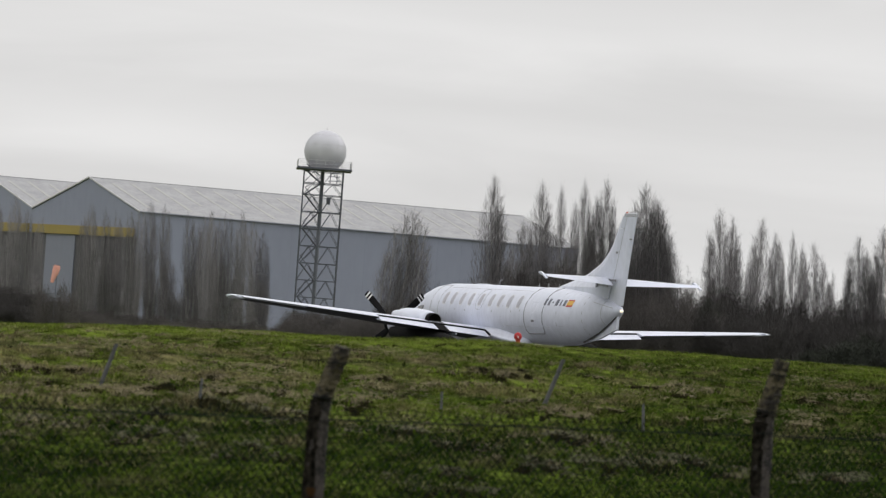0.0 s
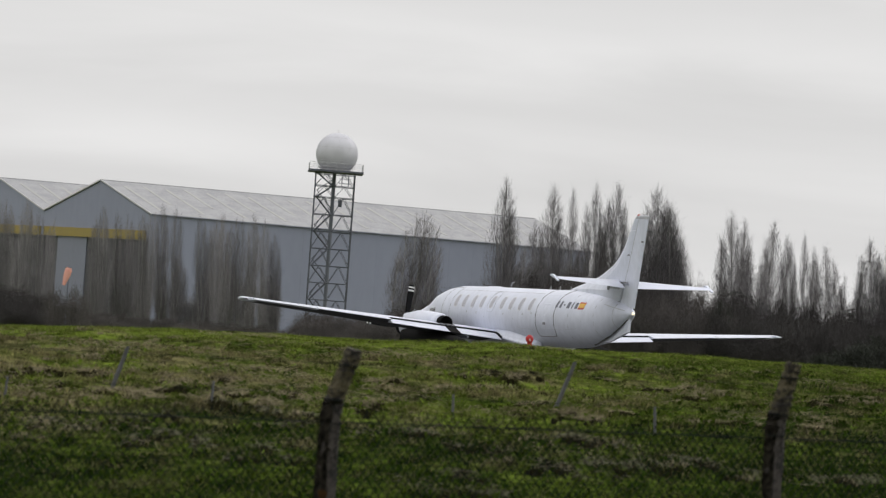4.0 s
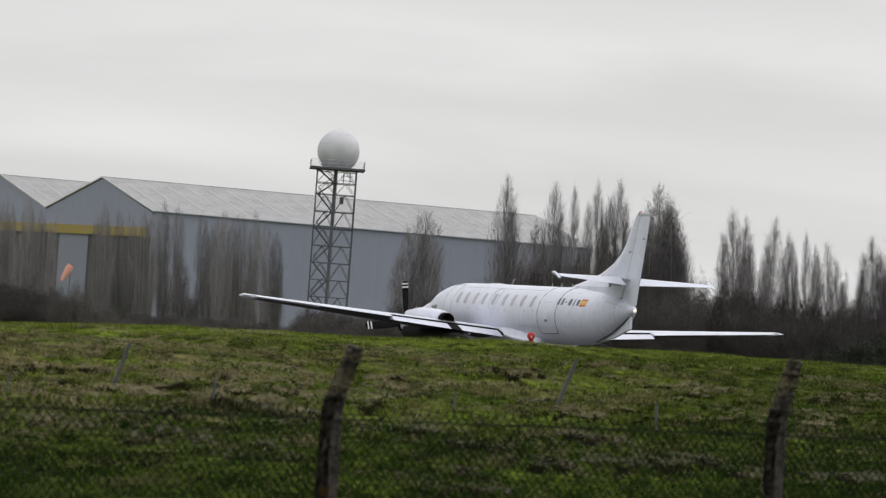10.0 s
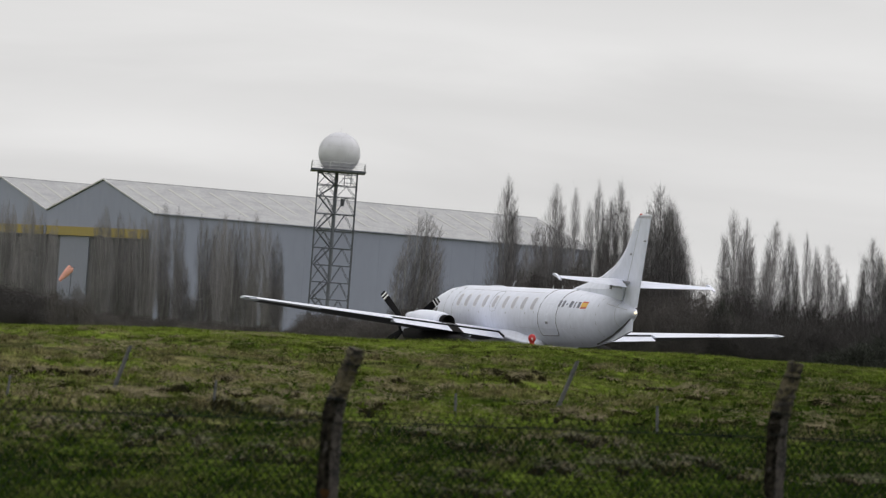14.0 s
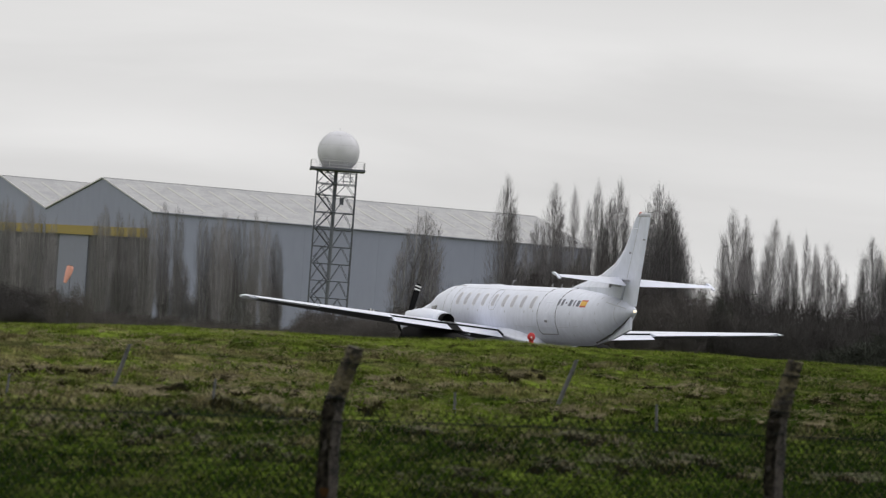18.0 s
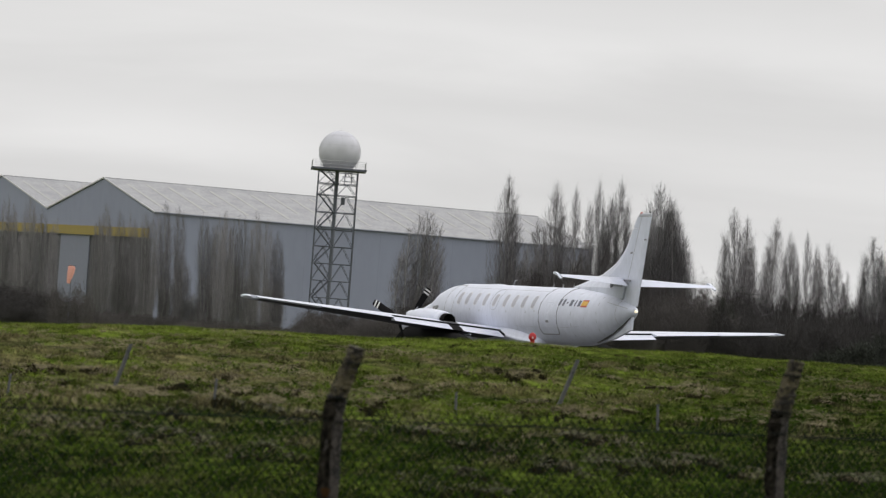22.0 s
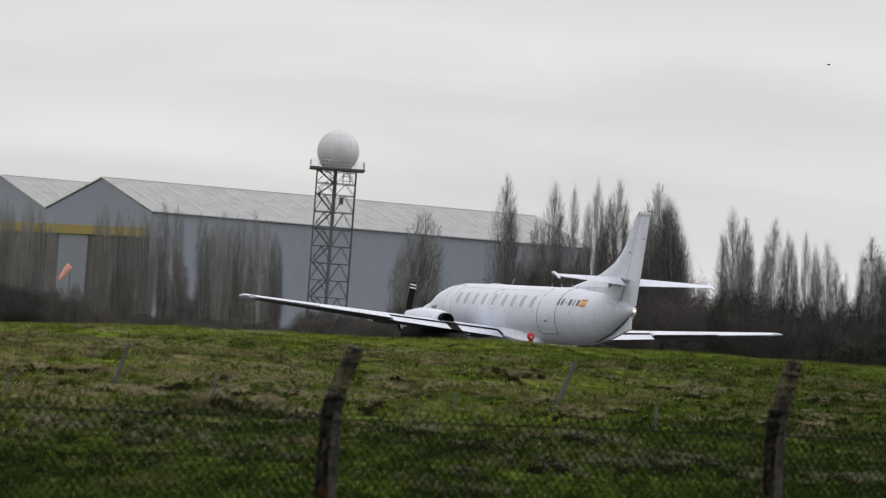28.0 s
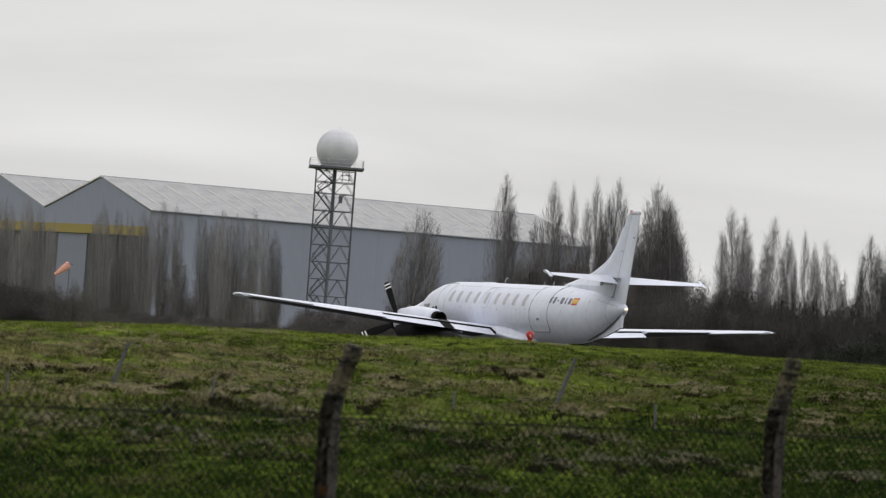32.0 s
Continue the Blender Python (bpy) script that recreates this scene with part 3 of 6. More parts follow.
build_hay()
build_mops("dry_tussocks", "pale dry tussocks that arch over the lips of the bank", DRY, 8, 260, 55, 34.5, 57.0, 0.75, 0.0026, 0.5, 0.10)
build_mops("green_tussocks", "fresh green arching tussocks on the bank", BLADES, 18, 1500, 45, 29.0, 57.0, 0.75, 0.0036)
build_tussocks("thatch", "dark thatch below the dry tussocks, coloured for shade", SHADE_THATCH, 9, 1500, 50, -0.07, (0.02, 0.05), 0.007, 0.01)


def build_taxiway():
    """The strip on which the aircraft rolls, laid on the meadow."""
    a = radians(19.67)
    fwd, right = (-math.sin(a), math.cos(a)), (math.cos(a), math.sin(a))
    rings = []
    for d in np.arange(-13, 60.1, 2.0):
        ring = []
        for w in (-11.5, -11.4, -4, 0, 4, 11.4, 11.5):
            x, y = 2.42 + fwd[0] * d + right[0] * w, 121.75 + fwd[1] * d + right[1] * w
            ring.append((x, y, float(ground_z(x, y)) + (0.012 if abs(w) < 11.45 else -0.02)))
        rings.append(ring)
    v = [q for r in rings for q in r]
    f = [(i * 7 + j, i * 7 + j + 1, i * 7 + j + 8, i * 7 + j + 7) for i in range(len(rings) - 1) for j in range(6)]
    tagged(mesh_object("taxiway", v, f, ASPHALT), "worn grey asphalt taxiway behind the bank", "taxiway", kind="structure")


build_taxiway()


# ---------------------------------------------------------------- the hangar
def build_hangar():
    L, EAVE, RIDGE = 91.2, 18.9, 24.6
    Y1, V, Y2, YE = 19.6, 41.0, 60.6, 82.0
    h = thing("hangar", (-49.98, 700.0, -3.0), "large twin-bay grey-blue clad hangar with pale low-pitched roofs", "hangar", turn=32.0)
    # long side wall in upright sheets
    step = L / 18
    for i in range(18):
        part("wall_sheet", box(i * step, 0.0, 0, (i + 1) * step - 0.012, 0.35, EAVE - 0.25), CLADDING, h)
    part("wall_back", box(0, YE - 0.35, 0, L, YE, EAVE - 0.2), CLADDING, h)
    part("gutter", box(-0.1, -0.35, EAVE - 0.20, L + 0.1, 0.02, EAVE - 0.02), DOOR_LIGHT, h, "slim grey eaves gutter")

    def slope(y0, z0, y1, z1, name):
        """One roof slope in lapped sheets with rooflights let into it."""
        n = 44
        for i in range(n):
            a, b = -0.12 + (L + 0.24) * i / n, -0.12 + (L + 0.24) * (i + 1) / n
            t = 0.16
            v = [(a, y0, z0 - t), (b, y0, z0 - t), (b, y1, z1 - t), (a, y1, z1 - t), (a, y0, z0), (b, y0, z0), (b, y1, z1), (a, y1, z1)]
            f = [(3, 2, 1, 0), (4, 5, 6, 7), (0, 1, 5, 4), (1, 2, 6, 5), (2, 3, 7, 6), (3, 0, 4, 7)]
            if y0 > y1:
                f = [tuple(reversed(q)) for q in f]
            part(name, (v, f), ROOFING, h)
            if i % 2 == 1:
                s0, s1 = (0.12, 0.84) if i % 4 == 1 else (0.34, 0.88)
                def at(s, lift):
                    return y0 + (y1 - y0) * s, z0 + (z1 - z0) * s + lift
                (ya, za), (yb, zb) = at(s0, 0.004), at(s1, 0.004)
                m = (a + b) / 2
                v = [(m - 0.36, ya, za), (m + 0.36, ya, za), (m + 0.36, yb, zb), (m - 0.36, yb, zb)]
                v += [(p[0], p[1], p[2] + 0.03) for p in v]
                part("rooflight", (v, [(3, 2, 1, 0), (4, 5, 6, 7), (0, 1, 5, 4), (1, 2, 6, 5), (2, 3, 7, 6), (3, 0, 4, 7)]), ROOFLIGHT, h, "weathered translucent rooflight strip")

    slope(-0.3, EAVE, Y1, RIDGE, "roof_sheet")
    slope(V, EAVE, Y1, RIDGE, "roof_sheet")
    slope(V, EAVE, Y2, RIDGE, "roof_sheet")
    slope(YE + 0.3, EAVE, Y2, RIDGE, "roof_sheet")
    for yr in (Y1, Y2):
        part("ridge_cap", box(-0.14, yr - 0.35, RIDGE - 0.14, L + 0.14, yr + 0.35, RIDGE + 0.02, 0.02), ROOFING, h)
    # gables
    for x0, x1 in ((0.0, 0.4), (L - 0.4, L)):
        for a, r, b in ((0.36, Y1, V - 0.02), (V + 0.02, Y2, YE - 0.36)):
            top = 14.4 if x0 == 0 else 0.0
            ring = [(a, top), (b, top), (b, EAVE - 0.3), (r, RIDGE - 0.3), (a, EAVE - 0.3)]
            part("gable", loft([[(x0, y, z) for y, z in ring], [(x1, y, z) for y, z in ring]]), CLADDING, h)
    for a, r, b in ((-0.3, Y1, V), (V, Y2, YE + 0.3)):
        for p, q in (((a, EAVE), (r, RIDGE)), ((r, RIDGE), (b, EAVE))):
            ring0 = [(-0.24, p[0], p[1] - 0.18), (-0.24, q[0], q[1] - 0.18), (-0.24, q[0], q[1] + 0.06), (-0.24, p[0], p[1] + 0.06)]
            part("verge_trim", loft([ring0, [(v[0] + 0.12, v[1], v[2]) for v in ring0]]), VERGE, h, "pale verge flashing")
    # doors under their yellow header
    for y0, y1 in ((1.2, V - 0.8), (V + 0.8, YE - 1.5)):
        part("door_header", box(-0.35, y0, 14.35, -0.02, y1, 15.95), YELLOW, h, "faded yellow door header band")
        cuts = (0.0, 0.14, 0.28, 0.42, 0.575, 0.865, 1.0)
        for i in range(6):
            a = y0 + (y1 - y0) * cuts[i]
            b = y0 + (y1 - y0) * cuts[i + 1]
            pale = y0 < 5 and i == 4
            part("door_leaf", box(0.05 + 0.15 * (i % 2), a + 0.02, 0, 0.2 + 0.15 * (i % 2), b - 0.02, 14.3), DOOR_LIGHT if pale else DOOR_DARK, h, "pale sliding door leaf" if pale else "")
    for a, b in ((0.36, 1.15), (V - 0.78, V + 0.78), (YE - 1.48, YE - 0.36)):
        part("jamb", box(0.0, a, 0, 0.4, b, 14.38), DOOR_DARK, h)
    return h


build_hangar()


# ---------------------------------------------------------------- the radar tower
def build_tower():
    t = thing("radar_tower", (-16.80, 620.0, -3.0), "slender lattice steel radar tower with stairs and platform", "tower", turn=3.0)
    S, TOP, LEVELS = 2.97, 25.4, 9
    corners = [(-S, -S), (S, -S), (S, S), (-S, S)]
    for x, y in corners:
        part("leg", tube((x, y, 0), (x, y, TOP), 0.070, 0.060, 6), STEEL, t)
    hs = [TOP - 0.1, TOP - 1.95] + [TOP - 3.7 - 2.6 * i for i in range(LEVELS - 1)]
    for i, z in enumerate(hs):
        for k in range(4):
            a, b = corners[k], corners[(k + 1) % 4]
            part("girt", tube((*a, z), (*b, z), 0.06, sides=4), STEEL, t)
            if i < LEVELS:
                m = ((a[0] + b[0]) / 2, (a[1] + b[1]) / 2)
                lo = hs[i + 1]
                half = ((a, m), (m, b))
                for p, q in half:
                    c = ((p[0] + q[0]) / 2, (p[1] + q[1]) / 2, z)
                    part("brace", tube((*p, lo), c, 0.042, sides=4), STEEL, t)
                    part("brace", tube((*q, lo), c, 0.042, sides=4), STEEL, t)
    part("riser_column", tube((-0.15, 0, 0), (-0.15, 0, TOP), 0.30, sides=10), RISER, t, "thick central cable riser")
    # stair flights in the western half
    for i in range(LEVELS):
        z0, z1 = hs[i + 1], hs[i]
        xa, xb = (-2.7, -0.35) if i % 2 else (-0.35, -2.7)
        for y in (-2.2, -1.5):
            part("stringer", tube((xa, y, z0), (xb, y, z1), 0.12, sides=4), STEEL, t)
            part("handrail", tube((xa, y, z0 + 1.0), (xb, y, z1 + 1.0), 0.05, sides=4), STEEL, t)
        g = []
        for k in range(9):
            u = (k + 0.5) / 9
            x, z = xa + (xb - xa) * u, z0 + (z1 - z0) * u
            g.append(box(x - 0.13, -2.2, z - 0.02, x + 0.13, -1.5, z + 0.03))
        part("treads", join(*g), STEEL, t)
        part("landing", box(xb - 0.5, -2.4, z1 - 0.06, xb + 0.5, -1.2, z1), STEEL, t)
    part("cable_cabinet", box(0.7, -0.5, 20.4, 1.3, 0.1, 21.5, 0.04), STEEL, t)
    part("hatch_frame", join(tube((1.0, -2.6, 23.4), (1.0, -2.6, 25.3), 0.06, sides=4), tube((2.0, -2.6, 23.4), (2.0, -2.6, 25.3), 0.06, sides=4), tube((0.6, -2.6, 23.9), (2.4, -2.6, 23.9), 0.05, sides=4), tube((0.6, -2.6, 24.6), (2.4, -2.6, 24.6), 0.05, sides=4)), RISER, t)
    part("platform", box(-4.15, -4.15, TOP + 0.10, 4.15, 4.15, TOP + 0.42, 0.05), STEEL, t, "dark steel platform deck")
    for k in range(4):
        for j in range(7):
            u = -4.05 + 8.1 * j / 6
            x, y = ((u, -4.05), (4.05, u), (u, 4.05), (-4.05, u))[k]
            if j < 6:
                part("rail_post", tube((x, y, TOP + 0.42), (x, y, TOP + 1.5), 0.028, sides=4), VERGE, t)
        a, b = (((-4.05, -4.05), (4.05, -4.05)), ((4.05, -4.05), (4.05, 4.05)), ((4.05, 4.05), (-4.05, 4.05)), ((-4.05, 4.05), (-4.05, -4.05)))[k]
        for z in (0.95, 1.5):
            part("guard_rail", tube((*a, TOP + z), (*b, TOP + z), 0.028, sides=4), VERGE, t)
    # the radome rests on the deck
    R, zc = 3.20, 28.42
    d = thing("radome", (-16.80, 620.0, TOP + 0.42 - 3.0), "pale grey panelled spherical radome", "radome")
    c = zc - (TOP + 0.42)
    rings = []
    a0 = math.asin(-c / R) + 0.002
    rows, seg = 22, 40
    for i in range(rows):
        a = a0 + (math.pi / 2 - 0.03 - a0) * i / (rows - 1)
        rings.append([(R * math.cos(a) * math.cos(2 * math.pi * j / seg), R * math.cos(a) * math.sin(2 * math.pi * j / seg), c + R * math.sin(a)) for j in range(seg)])
    part("shell", loft(rings), RADOME, d, smooth=True)
    for k in range(10):
        g = []
        az = 2 * math.pi * k / 10 + 0.2
        pts = [((R + 0.004) * math.cos(a) * math.cos(az + 0.25 * math.sin(3 * a)), (R + 0.004) * math.cos(a) * math.sin(az + 0.25 * math.sin(3 * a)), c + (R + 0.004) * math.sin(a)) for a in np.linspace(a0 + 0.05, 1.45, 12)]
        part("panel_seam", path_tube(pts, [0.014] * 12, 4), RADOME_SEAM, d)
    for lat in (-0.35, 0.30, 0.85):
        pts = [((R + 0.004) * math.cos(lat) * math.cos(a), (R + 0.004) * math.cos(lat) * math.sin(a), c + (R + 0.004) * math.sin(lat)) for a in np.linspace(0, 2 * math.pi, 33)]
        part("panel_seam", path_tube(pts, [0.014] * 33, 4), RADOME_SEAM, d)
    part("base_ring", loft([[((2.06 + o) * math.cos(2 * math.pi * j / 40), (2.06 + o) * math.sin(2 * math.pi * j / 40), z) for j in range(40)] for o, z in ((0.15, 0.0), (0.15, 0.28), (0.0, 0.34))]), STEEL_PALE, d)
    part("lightning_rod", tube((0, 0, c + R - 0.05), (0, 0, c + R + 0.5), 0.03, 0.01, 5), STEEL_PALE, d)


RADOME_SEAM = material("faded_panel_seam", (0.46, 0.46, 0.48), (0.40, 0.40, 0.42), 0.6)
STEEL_PALE = material("pale_grey_trim", (0.36, 0.36, 0.37), (0.31, 0.31, 0.32), 0.6)
build_tower()


# ---------------------------------------------------------------- trees
def twig_blades(starts, dirs, lengths, width, rng, bend=0.25):
    """Thin three-cornered shoots."""
    n = len(starts)
    side = rng.normal(0, 1, (n, 3))
    side -= dirs * np.sum(side * dirs, 1, keepdims=True)
    side /= np.linalg.norm(side, axis=1, keepdims=True) + 1e-9
    w = (width * rng.uniform(0.6, 1.3, n))[:, None]
    tip = starts + dirs * lengths[:, None] + rng.normal(0, bend, (n, 3)) * lengths[:, None] * 0.25
    return np.stack([starts - side * w, starts + side * w, tip], 1)


def tree_shape(seed, leaders, twigs, low=0.05, widest=0.32, limbs=46, fan=0.8, core=0.75, blunt=2.2, spread=0.10, stout=0.012):
    """A bare poplar 16 m high and 1 m in half width. leaders: (offset, top, half width) of each upright plume;
    fan: how far out the limbs sweep; core: how closely the twigs crowd about the plume's stem;
    blunt: how full it stays towards the top; spread: how far its twigs stray; stout: the limbs' thickness."""
    rng = np.random.default_rng(seed)
    H = 16.0
    wood, tris = [], []
    for i, (off, top, half) in enumerate(leaders):
        az = rng.uniform(-0.5, 0.5) + (0 if off > 0 else math.pi)
        foot = np.array([math.cos(az), math.sin(az), 0.0]) * abs(off)
        rise = low + 0.30

        def axis(u):
            """The stem leaves the trunk low down, swings out and runs upright."""
            u = np.atleast_1d(u)
            s = np.clip((u - low * 0.5) / rise, 0, 1)
            s = s * s * (3 - 2 * s)
            sway = 0.05 * np.sin(7 * u + seed + i)
            return np.stack([foot[0] * s + sway, foot[1] * s + 0.05 * np.cos(6 * u + i), H * u], -1)
        us = np.linspace(0.0, top * 0.97, 12)
        thick = 0.055 if i == 0 else 0.036
        wood.append(path_tube([tuple(q) for q in axis(us)], [thick * (1 - 0.93 * u / top) ** 1.1 + 0.004 for u in us], 5))

        def girth(u):
            """Half width of the plume at a share of the height: full below, drawn out to a point above."""
            v = np.clip((u - low) / (top - low), 0, 1)
            k = widest
            return half * np.where(v < k, (0.35 + 0.65 * v / k) ** 0.7, 0.03 + 0.97 * np.clip(1 - ((v - k) / (1.0 - k)) ** blunt, 0, 1) ** 0.95)
        # limbs rise steeply from the stem and bend upright
        n = max(8, int(limbs * half / 0.6))
        for k in range(n):
            ue = low + (top * 0.985 - low) * ((k + rng.random()) / n) ** 0.9
            reach = float(girth(np.array([ue]))[0]) * rng.uniform(0.45, 1.0) * fan
            ub = max(low * 0.6, ue - 0.09 - 0.30 * reach * rng.uniform(0.8, 1.3))
            a = rng.random() * 2 * math.pi
            way = np.array([math.cos(a), math.sin(a), 0.0])
            base = axis(ub)[0]
            f = np.array([0.0, 0.3, 0.65, 1.0])
            pts = base + way * (reach * f ** 0.62)[:, None] + np.array([0, 0, H * (ue - ub)]) * f[:, None]
            r = stout * (1 - ub) + 0.003
            wood.append(path_tube([tuple(q) for q in pts], [r, r * 0.8, r * 0.5, 0.0015], 3))
            m = int(twigs * 0.31 * half / n * (0.1 + 1.5 * reach / (half * fan)))
            g = 0.1 + 0.9 * rng.random(m) ** 0.8
            p = base + way * (reach * g ** 0.62)[:, None] + np.array([0, 0, H * (ue - ub)]) * g[:, None] + rng.normal(0, 0.05, (m, 3))
            d = rng.normal(0, spread, (m, 3)) + way * 0.13 + np.array([0, 0, 1.0])
            tris.append(twig_blades(p, d / np.linalg.norm(d, axis=1, keepdims=True), rng.uniform(0.28, 1.0, m), 0.0042, rng, 0.2))
        # fine twigs all through the plume, thinning towards its edge
        m = int(twigs * 0.37 * half)
        u = low + (top - low) * rng.random(3 * m) ** 1.1
        u = u[rng.random(3 * m) < (girth(u) / half) ** 1.0 * (1.1 - 0.25 * u)][:m]
        m = len(u)
        rr = girth(u) * rng.random(m) ** core
        a = rng.random(m) * 2 * math.pi
        out = np.stack([np.cos(a), np.sin(a), 0 * a], -1)
        p = axis(u) + out * rr[:, None]
        d = rng.normal(0, spread, (m, 3)) + out * 0.13 + np.array([0, 0, 1.0])
        tris.append(twig_blades(p, d / np.linalg.norm(d, axis=1, keepdims=True), rng.uniform(0.28, 1.0, m), 0.0042, rng, 0.2))
    return join(*wood), np.concatenate(tris)


def make_tree(name, seed, label, **shape):
    wood, tris = tree_shape(seed, **shape)
    t = thing(name, (0, 0, 0), label, "tree", "bare trees by the airfield")
    part("trunk", wood, BARK, t)
    triangles_object("crown", tris, TWIGS, t)
    return t


SHAPES = [
    make_tree("poplar_tree", 1, "tall bare poplar with upswept grey-brown branches", leaders=((0.0, 1.0, 0.85), (0.45, 0.86, 0.5), (-0.5, 0.8, 0.45)), twigs=19000, widest=0.36),
    make_tree("poplar_tree", 2, "slender bare poplar drawn out to a single spire", leaders=((0.0, 1.0, 0.95), (-0.3, 0.84, 0.5)), twigs=20000, widest=0.30),
    make_tree("poplar_tree", 3, "slim bare poplar with sparse upright branches", leaders=((0.0, 1.0, 0.9), (0.35, 0.9, 0.4)), twigs=16000, widest=0.36, limbs=34),
    make_tree("poplar_tree", 4, "slim bare poplar with two leading stems", leaders=((-0.42, 1.0, 0.6), (0.42, 0.93, 0.55)), twigs=19000, widest=0.38, limbs=36),
    make_tree("bare_tree", 5, "small bare tree with thin crooked branches", leaders=((0.0, 1.0, 0.5), (0.55, 0.82, 0.4), (-0.5, 0.74, 0.45), (0.2, 0.9, 0.4)), twigs=5200, low=0.2, widest=0.55, limbs=22),
    make_tree("bare_tree", 6, "broad oval bare tree with fine rising branches", leaders=((0.02, 1.0, 0.34), (0.26, 0.98, 0.32), (-0.25, 0.96, 0.32), (0.48, 0.88, 0.32), (-0.46, 0.90, 0.32), (0.68, 0.72, 0.30), (-0.68, 0.75, 0.30), (0.0, 0.84, 0.40)), twigs=11500, widest=0.45, limbs=34),
    make_tree("poplar_tree", 7, "dense bare poplar with close upright branches", leaders=((0.0, 1.0, 0.75), (0.4, 0.9, 0.5), (-0.4, 0.92, 0.5), (0.62, 0.72, 0.4), (-0.6, 0.76, 0.4)), twigs=20000, widest=0.36),
    make_tree("poplar_tree", 8, "broad bare poplar with several fanned leading stems", leaders=((-0.5, 0.92, 0.42), (-0.08, 1.0, 0.42), (0.35, 0.9, 0.42), (0.66, 0.72, 0.34)), twigs=19000, widest=0.45, limbs=34),
    make_tree("poplar_tree", 9, "columnar bare poplar with pale limbs", leaders=((0.0, 1.0, 0.8), (0.4, 0.93, 0.5), (-0.45, 0.88, 0.5)), twigs=13500, widest=0.40, limbs=40, blunt=3.6, spread=0.24, stout=0.030),
    make_tree("poplar_tree", 10, "columnar bare poplar with thin open top", leaders=((0.1, 1.0, 0.75), (-0.35, 0.95, 0.55)), twigs=12000, widest=0.42, limbs=34, blunt=3.2, spread=0.24, stout=0.030),
    make_tree("poplar_tree", 11, "columnar bare poplar with three close stems", leaders=((0.0, 0.96, 0.6), (0.5, 1.0, 0.45), (-0.5, 0.9, 0.5)), twigs=13500, widest=0.45, limbs=34, blunt=3.6, spread=0.24, stout=0.030),
]
# x, y, height, half width, lean in degrees, shape
LEFT_ROW = [
    (-49.7, 464, 14.4, 0.74, -1.9, 9), (-48.6, 464, 14.8, 0.74, -2.3, 10), (-48.6, 482, 15.5, 0.94, -2.1, 8), (-46.9, 482, 14.0, 0.78, -2.9, 9), (-43.6, 458, 12.7, 0.62, -1.4, 10),
    (-39.7, 476, 14.2, 0.7, -2.5, 10), (-37.9, 464, 14.7, 0.82, -2.7, 8), (-37.4, 476, 14.4, 0.78, -2.0, 9), (-36.2, 482, 14.4, 0.7, -2.1, 10), (-33.5, 464, 14.3, 0.74, -2.6, 9),
    (-32.8, 464, 14.7, 0.74, -1.4, 10), (-32.5, 482, 15.9, 0.9, -2.3, 8), (-29.4, 458, 15.0, 0.86, -1.8, 9),
]
WALL_ROW = [
    (-26.5, 458, 14.3, 0.78, -2.7, 9), (-26.7, 482, 14.1, 0.78, -2.9, 10), (-24.9, 458, 14.8, 0.78, -1.5, 10), (-24.6, 470, 15.0, 0.74, -2.1, 8), (-24.1, 476, 14.9, 0.78, -1.7, 10),
    (-22.8, 476, 14.6, 0.74, -2.3, 9), (-21.7, 482, 15.5, 0.9, -2.2, 8), (-19.8, 464, 14.4, 0.74, -1.4, 9), (-18.0, 458, 13.0, 0.74, -2.9, 8),
]
MID_ROW = [
    (-2.95, 455, 16.7, 2.5, 3.6, 5), (6.8, 450, 20.6, 1.9, 0.3, 1), (10.9, 462, 16.3, 1.7, -1.6, 2), (12.6, 455, 20.4, 1.9, -0.9, 1), (15.8, 462, 20.5, 1.5, -1.0, 3), (17.3, 455, 21.1, 1.3, -1.1, 2),
    (19.6, 462, 21.6, 1.8, -0.2, 6), (24.9, 455, 21.2, 2.7, -3.0, 6), (26.3, 462, 19.9, 2.5, -2.4, 0), (25.6, 468, 18.4, 2.4, -1.0, 7), (22.6, 470, 17.6, 1.6, -2.0, 0),
]
RIGHT_ROW = [
    (33.1, 455, 19.1, 1.8, -2.7, 0), (34.3, 458, 18.2, 1.5, -0.9, 1), (36.5, 452, 18.1, 1.65, 0.2, 1), (39.7, 458, 17.0, 1.25, -3.3, 2), (40.7, 466, 16.4, 0.9, -2.7, 2), (41.6, 455, 17.0, 1.2, -1.9, 3),
    (44.2, 458, 16.1, 1.9, -3.2, 7), (46.4, 462, 13.4, 1.0, -2.7, 4), (48.8, 455, 17.1, 1.8, -2.9, 6), (50.0, 462, 14.1, 1.1, -0.4, 4), (51.2, 455, 18.3, 1.7, -2.6, 1),
]


def plant(rows):
    rng = random.Random(9)
    for x, y, h, w, lean, kind in rows:
        m = pose(x, y, float(ground_z(x, y)) - 0.1, 0, lean, 0) @ pose(0, 0, 0, 0, 0, rng.choice((0, 180)) + rng.uniform(-25, 25)) @ Matrix.Diagonal((1.36 * w, 1.36 * w, h / 16, 1))
        copy_thing(SHAPES[kind], m)


for row in (LEFT_ROW, WALL_ROW, MID_ROW, RIGHT_ROW):
    plant(row)
